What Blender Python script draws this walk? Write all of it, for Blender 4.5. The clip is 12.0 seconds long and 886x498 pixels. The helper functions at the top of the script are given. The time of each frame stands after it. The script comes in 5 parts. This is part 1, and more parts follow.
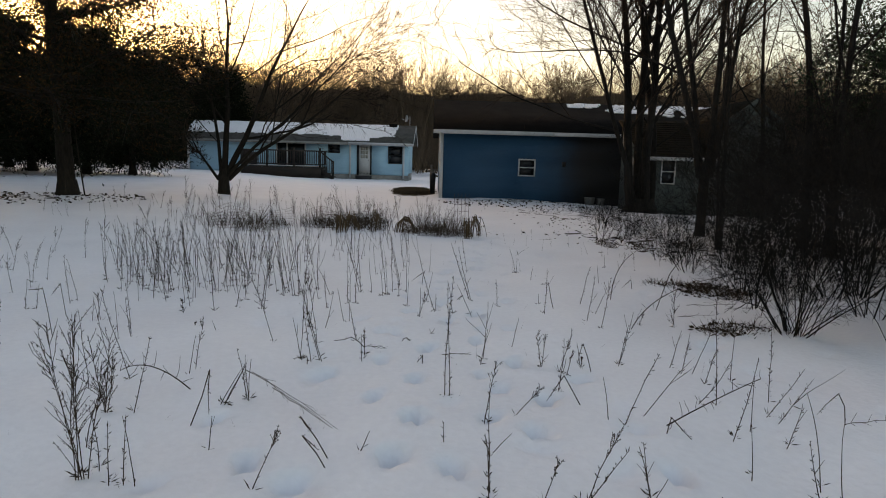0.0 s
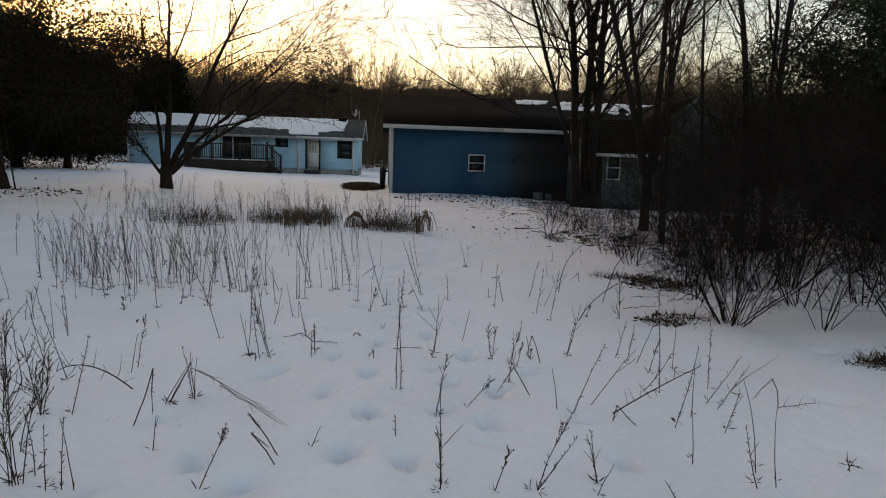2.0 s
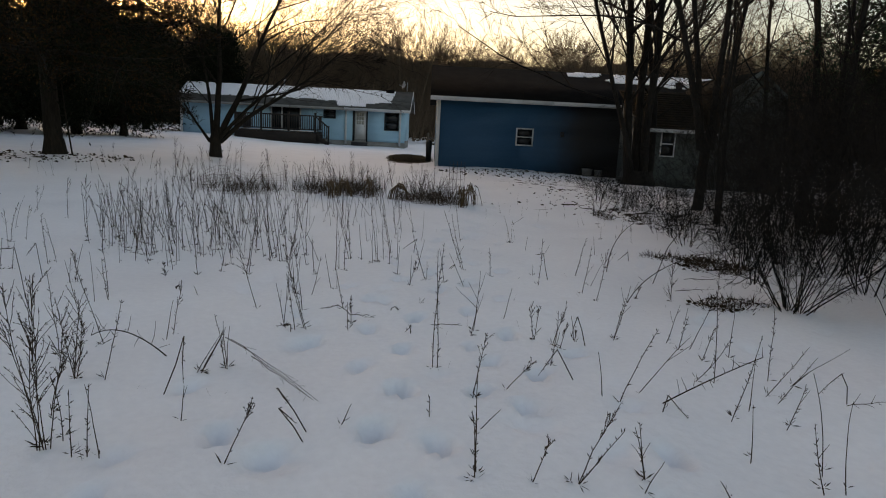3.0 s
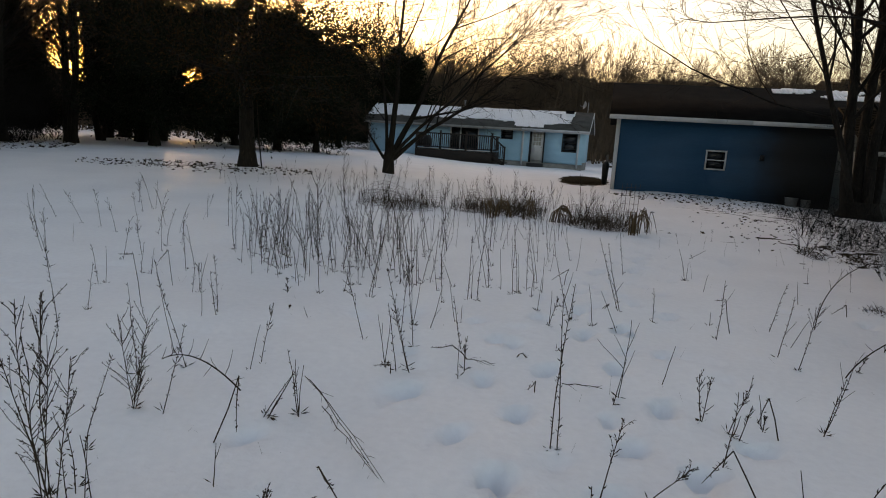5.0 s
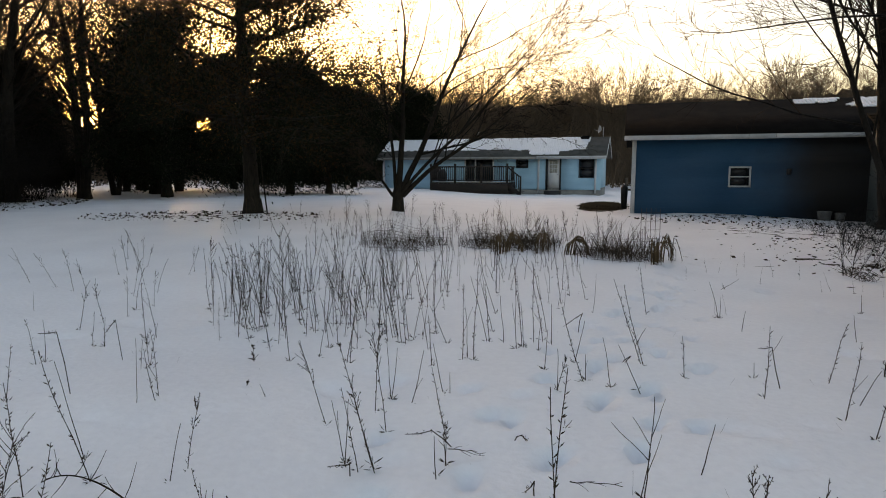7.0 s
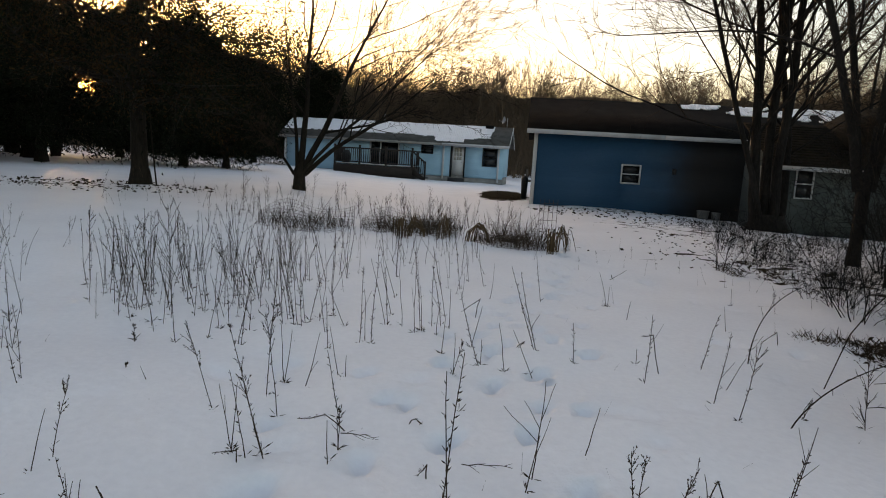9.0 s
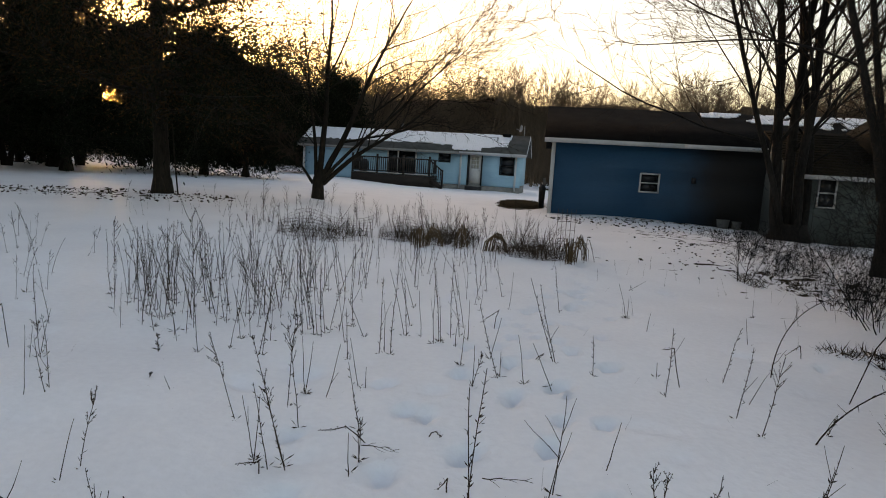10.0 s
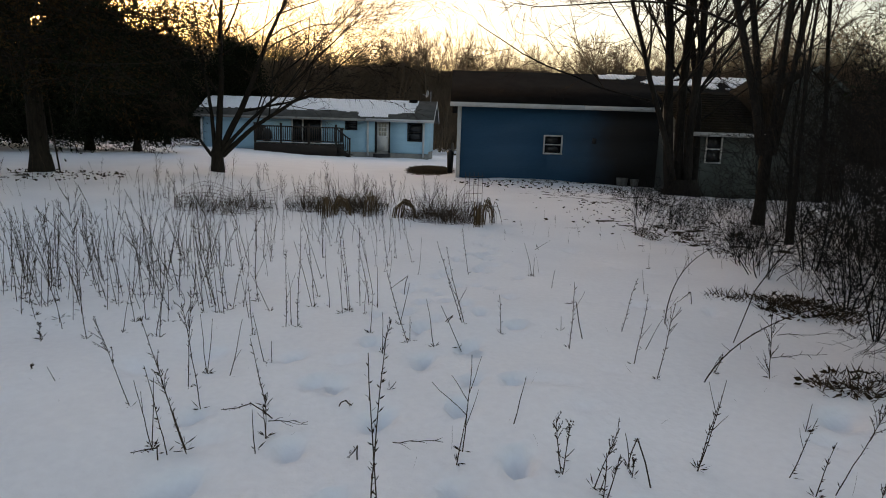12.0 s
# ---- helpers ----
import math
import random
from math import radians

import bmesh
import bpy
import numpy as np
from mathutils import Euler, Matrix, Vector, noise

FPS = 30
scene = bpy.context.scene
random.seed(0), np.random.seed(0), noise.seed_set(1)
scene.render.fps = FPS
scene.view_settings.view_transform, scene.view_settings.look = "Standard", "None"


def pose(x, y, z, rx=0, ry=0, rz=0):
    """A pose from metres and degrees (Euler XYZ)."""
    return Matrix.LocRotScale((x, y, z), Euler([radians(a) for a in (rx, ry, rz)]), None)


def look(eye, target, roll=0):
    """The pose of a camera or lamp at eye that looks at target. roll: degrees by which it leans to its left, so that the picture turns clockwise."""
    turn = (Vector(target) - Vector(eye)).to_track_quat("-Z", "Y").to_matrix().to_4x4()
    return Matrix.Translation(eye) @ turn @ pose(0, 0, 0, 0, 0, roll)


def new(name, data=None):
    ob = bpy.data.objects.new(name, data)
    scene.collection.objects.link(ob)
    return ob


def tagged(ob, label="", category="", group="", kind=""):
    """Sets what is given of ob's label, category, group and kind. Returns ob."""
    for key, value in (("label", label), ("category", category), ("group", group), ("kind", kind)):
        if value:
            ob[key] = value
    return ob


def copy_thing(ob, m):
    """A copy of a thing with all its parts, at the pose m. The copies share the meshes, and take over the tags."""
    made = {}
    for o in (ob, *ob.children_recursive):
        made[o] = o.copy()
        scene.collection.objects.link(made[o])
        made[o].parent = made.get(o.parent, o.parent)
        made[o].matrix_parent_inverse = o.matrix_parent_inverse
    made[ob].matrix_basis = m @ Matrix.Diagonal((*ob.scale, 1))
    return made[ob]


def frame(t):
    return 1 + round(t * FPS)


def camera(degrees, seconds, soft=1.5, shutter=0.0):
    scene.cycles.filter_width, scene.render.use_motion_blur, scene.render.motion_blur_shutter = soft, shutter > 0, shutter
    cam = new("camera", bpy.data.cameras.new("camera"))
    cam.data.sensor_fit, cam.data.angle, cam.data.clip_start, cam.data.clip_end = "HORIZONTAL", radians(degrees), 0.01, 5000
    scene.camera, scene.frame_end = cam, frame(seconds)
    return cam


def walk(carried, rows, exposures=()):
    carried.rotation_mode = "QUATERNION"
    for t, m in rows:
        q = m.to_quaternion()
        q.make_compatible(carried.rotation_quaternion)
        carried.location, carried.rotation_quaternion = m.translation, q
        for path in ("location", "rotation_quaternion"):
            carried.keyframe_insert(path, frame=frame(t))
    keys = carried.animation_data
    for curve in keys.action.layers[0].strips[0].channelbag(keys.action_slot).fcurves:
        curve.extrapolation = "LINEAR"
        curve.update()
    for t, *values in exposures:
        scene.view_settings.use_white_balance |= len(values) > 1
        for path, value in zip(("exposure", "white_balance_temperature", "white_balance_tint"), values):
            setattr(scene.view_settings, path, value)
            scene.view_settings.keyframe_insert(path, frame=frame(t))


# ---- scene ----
import itertools

cam = camera(70.9, 12.0, soft=1.0)
PATH = [
(0, (-0.474, -0.138, 1.422), (0.100, 1.756, 1.136), 1.6),
    (0.5, (-0.452, -0.097, 1.420), (0.208, 1.760, 1.082), 2.4),
    (1, (-0.429, -0.125, 1.420), (0.329, 1.702, 1.124), 2.0),
    (1.5, (-0.451, -0.127, 1.423), (0.318, 1.699, 1.145), 2.1),
    (2, (-0.477, -0.144, 1.414), (0.247, 1.697, 1.118), 2.0),
    (2.5, (-0.497, -0.117, 1.381), (0.220, 1.716, 1.024), 4.6),
    (3, (-0.393, 0.032, 1.374), (0.195, 1.906, 0.992), 2.9),
    (5, (0.034, 0.796, 1.294), (0.074, 2.766, 0.949), 3.6),
    (5.5, (0.145, 1.061, 1.276), (0.161, 3.049, 1.057), 2.8),
    (6, (0.138, 1.26, 1.311), (0.134, 3.25, 1.106), 2.2),
    (6.5, (0.249, 1.393, 1.298), (-0.145, 3.34, 1.068), -0.2),
    (7, (0.313, 1.521, 1.313), (0.272, 3.506, 1.07), 0.0),
    (7.5, (0.335, 1.53, 1.292), (0.513, 3.505, 1.028), 1.7),
    (9.5, (0.304, 1.564, 1.314), (0.58, 3.525, 1.029), 3.5),
    (10, (0.295, 1.548, 1.328), (0.515, 3.518, 1.066), 3.4),
    (10.5, (0.316, 1.558, 1.314), (0.582, 3.515, 1.002), 2.7),
    (11, (0.34, 1.569, 1.314), (0.703, 3.507, 0.979), 2.4),
    (11.5, (0.376, 1.571, 1.307), (0.814, 3.494, 0.973), 1.4),
    (12, (0.359, 1.575, 1.309), (0.853, 3.481, 0.957), 1.8),
]
EXPOSURES = [(t, stops, 8600, 22) for t, stops in ((0, 2.16), (1, 2.06), (2, 2.05), (2.5, 2.0), (3, 1.92), (5, 1.98), (5.5, 2.14), (6.5, 2.22), (7, 2.28), (7.5, 2.27), (9.5, 2.22), (10, 2.22), (11, 2.12), (12, 2.14))]
walk(cam, [(t, look(eye, target, roll)) for t, eye, target, roll in PATH], EXPOSURES)
# ---- world, sun, exposure ----
SUN = Vector((-0.373, 0.9255, 0.0672)).normalized()
world = bpy.data.worlds.new("dusk_sky")
scene.world = world
world.use_nodes = True
wn = world.node_tree
sky = wn.nodes.new("ShaderNodeTexSky")
sky.sky_type = "NISHITA"
sky.sun_disc = False
sky.sun_elevation = math.asin(SUN.z)
sky.sun_rotation = math.atan2(SUN.x, SUN.y)
sky.air_density, sky.dust_density, sky.ozone_density = 0.9, 2.6, 1.3
wn.links.new(sky.outputs[0], wn.nodes["Background"].inputs[0])
wn.nodes["Background"].inputs[1].default_value = 0.15
sun_data = bpy.data.lights.new("sun", "SUN")
sun_data.energy, sun_data.angle, sun_data.color = 2.0, radians(0.6), (1.0, 0.72, 0.42)
sun = new("sun", sun_data)
sun.matrix_world = look(SUN * 50, (0, 0, 0))


# ---- materials ----
def material(name, dark, light, scale=4.0, rough=0.8, bump=0.3, fine=40.0, metal=0.0, stretch=(1, 1, 1), spec=0.3, vary=0.0):
    """Two scales of noise between two colours, with fine relief."""
    m = bpy.data.materials.new(name)
    m.use_nodes = True
    t = m.node_tree
    bsdf = t.nodes["Principled BSDF"]
    co = t.nodes.new("ShaderNodeTexCoord")
    mp = t.nodes.new("ShaderNodeMapping")
    mp.inputs["Scale"].default_value = stretch
    t.links.new(co.outputs["Object"], mp.inputs[0])
    a = t.nodes.new("ShaderNodeTexNoise")
    a.inputs["Scale"].default_value, a.inputs["Detail"].default_value = scale, 5
    b = t.nodes.new("ShaderNodeTexNoise")
    b.inputs["Scale"].default_value, b.inputs["Detail"].default_value = fine, 3
    for n in (a, b):
        t.links.new(mp.outputs[0], n.inputs["Vector"])
    mix = t.nodes.new("ShaderNodeMath")
    mix.operation = "MULTIPLY_ADD"
    mix.inputs[1].default_value = 0.4
    t.links.new(b.outputs[0], mix.inputs[0])
    half = t.nodes.new("ShaderNodeMath")
    half.operation = "MULTIPLY"
    half.inputs[1].default_value = 0.6
    t.links.new(a.outputs[0], half.inputs[0])
    t.links.new(half.outputs[0], mix.inputs[2])
    last = mix
    if vary:
        isl = t.nodes.new("ShaderNodeNewGeometry")
        add = t.nodes.new("ShaderNodeMath")
        add.operation = "MULTIPLY_ADD"
        add.inputs[1].default_value = vary
        t.links.new(isl.outputs["Random Per Island"], add.inputs[0])
        t.links.new(mix.outputs[0], add.inputs[2])
        last = add
    ramp = t.nodes.new("ShaderNodeValToRGB")
    ramp.color_ramp.elements[0].position, ramp.color_ramp.elements[1].position = 0.33, 0.67 + vary
    ramp.color_ramp.elements[0].color, ramp.color_ramp.elements[1].color = (*dark, 1), (*light, 1)
    t.links.new(last.outputs[0], ramp.inputs[0])
    t.links.new(ramp.outputs[0], bsdf.inputs["Base Color"])
    bsdf.inputs["Roughness"].default_value, bsdf.inputs["Metallic"].default_value = rough, metal
    bsdf.inputs["Specular IOR Level"].default_value = spec
    if bump:
        bp = t.nodes.new("ShaderNodeBump")
        bp.inputs["Strength"].default_value, bp.inputs["Distance"].default_value = bump, 0.02
        t.links.new(b.outputs[0], bp.inputs["Height"])
        t.links.new(bp.outputs[0], bsdf.inputs["Normal"])
    return m


def siding(name, dark, light, pitch, fade=None):
    """Lapped boards: a saw-tooth relief every pitch metres. fade: a second colour that takes over along x."""
    m = material(name, dark, light, 1.2, 0.6, 0.0, 18.0, stretch=(0.4, 0.4, 2.0))
    t = m.node_tree
    bsdf = t.nodes["Principled BSDF"]
    co = t.nodes.new("ShaderNodeTexCoord")
    sep = t.nodes.new("ShaderNodeSeparateXYZ")
    t.links.new(co.outputs["Object"], sep.inputs[0])
    div = t.nodes.new("ShaderNodeMath")
    div.operation = "MULTIPLY"
    div.inputs[1].default_value = 1 / pitch
    t.links.new(sep.outputs[2], div.inputs[0])
    saw = t.nodes.new("ShaderNodeMath")
    saw.operation = "FRACT"
    t.links.new(div.outputs[0], saw.inputs[0])
    bp = t.nodes.new("ShaderNodeBump")
    bp.invert = True
    bp.inputs["Strength"].default_value, bp.inputs["Distance"].default_value = 0.7, 0.012
    t.links.new(saw.outputs[0], bp.inputs["Height"])
    t.links.new(bp.outputs[0], bsdf.inputs["Normal"])
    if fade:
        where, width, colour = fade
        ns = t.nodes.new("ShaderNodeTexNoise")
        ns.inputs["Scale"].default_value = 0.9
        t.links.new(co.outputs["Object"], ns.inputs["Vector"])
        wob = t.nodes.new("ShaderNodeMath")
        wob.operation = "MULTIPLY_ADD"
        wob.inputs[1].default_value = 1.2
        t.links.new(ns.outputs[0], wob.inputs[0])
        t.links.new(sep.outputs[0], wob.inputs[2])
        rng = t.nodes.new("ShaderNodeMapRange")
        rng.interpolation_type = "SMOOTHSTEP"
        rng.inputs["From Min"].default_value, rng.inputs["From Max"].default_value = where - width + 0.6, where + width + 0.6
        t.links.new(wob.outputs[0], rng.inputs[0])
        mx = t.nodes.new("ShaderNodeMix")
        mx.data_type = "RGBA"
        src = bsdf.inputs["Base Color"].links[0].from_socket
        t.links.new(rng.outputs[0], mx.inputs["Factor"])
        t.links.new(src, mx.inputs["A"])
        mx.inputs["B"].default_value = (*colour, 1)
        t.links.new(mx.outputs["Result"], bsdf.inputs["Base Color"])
    return m


M_BARK = material("bark", (0.008, 0.0065, 0.005), (0.026, 0.021, 0.016), 3, 0.9, 0.8, 26, stretch=(1, 1, 0.25), spec=0.1)
M_BARK_GREY = material("grey_bark", (0.006, 0.0055, 0.005), (0.026, 0.0235, 0.021), 3, 0.9, 0.8, 24, stretch=(1, 1, 0.25), spec=0.1)
M_TWIG = material("twigs", (0.014, 0.01, 0.008), (0.05, 0.036, 0.026), 2, 0.9, 0.0, 20, spec=0.03)
M_BRUSH = material("dark_brush", (0.0035, 0.0032, 0.003), (0.027, 0.0235, 0.021), 2, 0.9, 0.0, 20, spec=0.03, vary=0.5)
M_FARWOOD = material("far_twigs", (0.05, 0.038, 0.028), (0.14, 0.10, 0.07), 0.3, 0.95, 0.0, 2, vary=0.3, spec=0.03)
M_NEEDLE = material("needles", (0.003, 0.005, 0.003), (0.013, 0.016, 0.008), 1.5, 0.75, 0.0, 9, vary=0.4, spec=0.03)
M_NEEDLE_GREEN = material("pine_needles", (0.01, 0.018, 0.01), (0.045, 0.06, 0.036), 1.5, 0.7, 0.0, 9, vary=0.4, spec=0.03)
M_OLDLEAF = material("withered_leaves", (0.01, 0.0065, 0.004), (0.05, 0.029, 0.012), 2.0, 0.85, 0.0, 12, vary=0.4, spec=0.03)
M_LITTER = material("leaf_litter", (0.012, 0.009, 0.006), (0.05, 0.034, 0.02), 2.0, 0.95, 0.2, 12, vary=0.4, spec=0.03)
M_WEED = material("dry_stalk", (0.016, 0.012, 0.01), (0.07, 0.05, 0.035), 3, 0.9, 0.0, 20, vary=0.3, spec=0.03)
M_STRAW = material("dry_grass", (0.03, 0.02, 0.012), (0.13, 0.088, 0.05), 3, 0.9, 0.0, 20, vary=0.5, spec=0.03)
M_DEAD = material("dead_leafage", (0.014, 0.010, 0.008), (0.075, 0.052, 0.034), 3, 0.9, 0.0, 20, vary=0.5, spec=0.03)
M_WIRE = material("rusty_wire", (0.05, 0.04, 0.035), (0.12, 0.09, 0.075), 8, 0.6, 0.0, 40, metal=0.5)
M_HOUSE = siding("pale_blue_siding", (0.24, 0.44, 0.55), (0.31, 0.52, 0.63), 0.115)
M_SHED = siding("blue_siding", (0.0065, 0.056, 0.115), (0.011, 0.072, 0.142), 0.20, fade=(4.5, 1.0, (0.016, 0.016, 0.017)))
M_BARN = siding("grey_green_siding", (0.035, 0.045, 0.043), (0.055, 0.068, 0.063), 0.15)
M_TRIM = material("white_trim", (0.40, 0.41, 0.42), (0.56, 0.57, 0.58), 2, 0.55, 0.15, 30)
M_SKIRT = material("grey_block", (0.16, 0.16, 0.15), (0.27, 0.265, 0.25), 2, 0.9, 0.4, 25)
M_SHINGLE = material("dark_shingles", (0.006, 0.0055, 0.0055), (0.014, 0.013, 0.012), 2, 0.9, 0.6, 30, stretch=(1, 1, 1), spec=0.02)
M_SHINGLE_GREY = material("grey_shingles", (0.05, 0.05, 0.048), (0.1, 0.098, 0.092), 2, 0.9, 0.6, 30, spec=0.05)
M_SHINGLE_BROWN = material("brown_shingles", (0.012, 0.01, 0.007), (0.028, 0.023, 0.016), 3, 0.9, 0.6, 20, spec=0.02)
M_DECK = material("dark_deck_wood", (0.012, 0.009, 0.007), (0.035, 0.025, 0.019), 3, 0.75, 0.4, 30, stretch=(0.2, 1, 1))
M_DOOR = material("white_door_paint", (0.5, 0.5, 0.5), (0.62, 0.62, 0.6), 2, 0.5, 0.1, 20)
M_DARKFRAME = material("black_frame", (0.012, 0.012, 0.013), (0.03, 0.03, 0.03), 5, 0.5, 0.1, 30)
M_INSIDE = material("dim_interior", (0.03, 0.028, 0.025), (0.06, 0.055, 0.05), 2, 0.9, 0.0, 10)
M_CURTAIN = material("pale_blind", (0.25, 0.24, 0.2), (0.4, 0.38, 0.33), 4, 0.9, 0.2, 20)
M_METAL = material("dull_metal", (0.25, 0.25, 0.26), (0.4, 0.4, 0.41), 6, 0.45, 0.1, 40, metal=0.8)
M_POLE = material("weathered_pole", (0.05, 0.04, 0.03), (0.1, 0.08, 0.065), 3, 0.9, 0.2, 20)
M_BUCKET = material("grey_plastic", (0.09, 0.09, 0.09), (0.17, 0.17, 0.17), 5, 0.6, 0.1, 30)
M_ROOFSNOW = material("roof_snow", (0.76, 0.77, 0.80), (0.86, 0.87, 0.90), 3, 0.6, 0.4, 25)

M_GLASS = bpy.data.materials.new("window_glass")
M_GLASS.use_nodes = True
_g = M_GLASS.node_tree.nodes["Principled BSDF"]
_g.inputs["Base Color"].default_value = (0.02, 0.022, 0.024, 1)
_g.inputs["Roughness"].default_value = 0.06
_g.inputs["Specular IOR Level"].default_value = 0.3
_g.inputs["Transmission Weight"].default_value = 0.15

# snow with thawed spots
M_SNOW = material("snow", (0.76, 0.76, 0.785), (0.85, 0.85, 0.87), 0.8, 0.65, 0.35, 22.0, spec=0.25)
t = M_SNOW.node_tree
_b = t.nodes["Principled BSDF"]
geo = t.nodes.new("ShaderNodeNewGeometry")
soil = t.nodes.new("ShaderNodeTexNoise")
soil.inputs["Scale"].default_value, soil.inputs["Detail"].default_value = 9.0, 6
t.links.new(geo.outputs["Position"], soil.inputs["Vector"])
soil_ramp = t.nodes.new("ShaderNodeValToRGB")
soil_ramp.color_ramp.elements[0].color, soil_ramp.color_ramp.elements[1].color = (0.016, 0.013, 0.01, 1), (0.075, 0.058, 0.036, 1)
t.links.new(soil.outputs[0], soil_ramp.inputs[0])
attr = t.nodes.new("ShaderNodeAttribute")
attr.attribute_name = "thaw"
edge = t.nodes.new("ShaderNodeTexNoise")
edge.inputs["Scale"].default_value, edge.inputs["Detail"].default_value = 3.5, 6
t.links.new(geo.outputs["Position"], edge.inputs["Vector"])
total = t.nodes.new("ShaderNodeMath")
total.operation = "ADD"
t.links.new(attr.outputs["Fac"], total.inputs[0])
t.links.new(edge.outputs[0], total.inputs[1])
cut = t.nodes.new("ShaderNodeMapRange")
cut.inputs["From Min"].default_value, cut.inputs["From Max"].default_value = 0.98, 1.06
t.links.new(total.outputs[0], cut.inputs[0])
bare = t.nodes.new("ShaderNodeMix")
bare.data_type = "RGBA"
t.links.new(cut.outputs[0], bare.inputs["Factor"])
t.links.new(_b.inputs["Base Color"].links[0].from_socket, bare.inputs["A"])
t.links.new(soil_ramp.outputs[0], bare.inputs["B"])
t.links.new(bare.outputs["Result"], _b.inputs["Base Color"])
dull = t.nodes.new("ShaderNodeMapRange")
dull.inputs["To Min"].default_value, dull.inputs["To Max"].default_value = 0.25, 0.0
t.links.new(cut.outputs[0], dull.inputs[0])
t.links.new(dull.outputs[0], _b.inputs["Specular IOR Level"])


# ---- mesh helpers ----
class Geo:
    """Collects quads; every tube, box and blade goes through it."""

    def __init__(self):
        self.v, self.q, self.n = [], [], 0

    def add(self, v, q):
        self.v.append(np.asarray(v, float))
        self.q.append(np.asarray(q, int) + self.n)
        self.n += len(v)

    def arrays(self):
        return np.concatenate(self.v), np.concatenate(self.q)

    def box(self, x0, y0, z0, x1, y1, z1):
        v = [(x, y, z) for x in (x0, x1) for y in (y0, y1) for z in (z0, z1)]
        self.add(v, [(0, 1, 3, 2), (4, 6, 7, 5), (0, 4, 5, 1), (2, 3, 7, 6), (0, 2, 6, 4), (1, 5, 7, 3)])
        return self

    def prism(self, low, high):
        """Four corners below, four above, in the same order round."""
        v = list(low) + list(high)
        self.add(v, [(3, 2, 1, 0), (4, 5, 6, 7)] + [(i, (i + 1) % 4, 4 + (i + 1) % 4, 4 + i) for i in range(4)])
        return self

    def tube(self, pts, radii, n=5, cap=False):
        pts, radii = np.asarray(pts, float), np.asarray(radii, float)
        d = np.gradient(pts, axis=0)
        d /= np.linalg.norm(d, axis=1)[:, None] + 1e-9
        ref = np.array((0.3, 0.9, 0.1)) if abs(d[0][2]) > 0.8 else np.array((0.0, 0.0, 1.0))
        a = np.cross(d, ref)
        a /= np.linalg.norm(a, axis=1)[:, None] + 1e-9
        b = np.cross(d, a)
        ang = np.arange(n) * 2 * np.pi / n
        ring = np.cos(ang)[None, :, None] * a[:, None] + np.sin(ang)[None, :, None] * b[:, None]
        v = (pts[:, None] + ring * radii[:, None, None]).reshape(-1, 3)
        k = len(pts)
        i, j = np.meshgrid(np.arange(k - 1), np.arange(n), indexing="ij")
        q = np.stack([i * n + j, i * n + (j + 1) % n, (i + 1) * n + (j + 1) % n, (i + 1) * n + j], -1).reshape(-1, 4)
        self.add(v, q)
        if cap:
            c0, c1 = len(v), len(v) + 1
            w = [pts[0], pts[-1]]
            base = self.n - len(v)
            self.v.append(np.array(w))
            self.n += 2
            ends = [(base + c0, base + (2 * s + 1) % n, base + (2 * s) % n, base + (2 * s - 1) % n) for s in range((n + 1) // 2)]
            top = (k - 1) * n
            ends += [(base + c1, base + top + (2 * s - 1) % n, base + top + (2 * s) % n, base + top + (2 * s + 1) % n) for s in range((n + 1) // 2)]
            self.q.append(np.array(ends))
        return self

    def blades(self, p, d, length, width, rng):
        """A narrow pointed leaf from each p along d."""
        p, d = np.asarray(p), np.asarray(d)
        d = d / (np.linalg.norm(d, axis=1)[:, None] + 1e-9)
        s = np.cross(d, rng.normal(size=d.shape))
        s /= np.linalg.norm(s, axis=1)[:, None] + 1e-9
        L, W = np.broadcast_to(length, len(p))[:, None], np.broadcast_to(width, len(p))[:, None]
        v = np.stack([p, p + d * L * 0.5 + s * W, p + d * L, p + d * L * 0.45 - s * W], 1).reshape(-1, 3)
        self.add(v, np.arange(len(v)).reshape(-1, 4))
        return self

    def copies(self, v, q, mats):
        for m in mats:
            m = np.array(m)
            self.add(v @ m[:3, :3].T + m[:3, 3], q)
        return self

    def mesh(self, name, mat, smooth=False):
        v, q = self.arrays()
        me = bpy.data.meshes.new(name)
        me.vertices.add(len(v))
        me.vertices.foreach_set("co", v.astype(np.float32).ravel())
        me.loops.add(len(q) * 4)
        me.loops.foreach_set("vertex_index", q.astype(np.int32).ravel())
        me.polygons.add(len(q))
        me.polygons.foreach_set("loop_start", np.arange(0, len(q) * 4, 4, dtype=np.int32))
        if smooth:
            me.polygons.foreach_set("use_smooth", np.ones(len(q), dtype=bool))
        me.materials.append(mat)
        me.update(calc_edges=True)
        me.validate()
        return me


def part(name, g, mat, parent=None, label="", smooth=False):
    ob = new(name, g.mesh(name, mat, smooth))
    if parent is not None:
        ob.parent = parent
    return tagged(ob, label)


def thing(name, m, label, category, group="", kind=""):
    ob = new(name)
    ob.matrix_world = m
    return tagged(ob, label, category, group, kind)


def solo(name, g, mat, m, label, category, group="", kind="", smooth=False):
    ob = new(name, g.mesh(name, mat, smooth))
    ob.matrix_world = m
    return tagged(ob, label, category, group, kind)


def ramp01(v, a, b):
    s = np.clip((np.asarray(v, float) - a) / (b - a), 0, 1)
    return s * s * (3 - 2 * s)


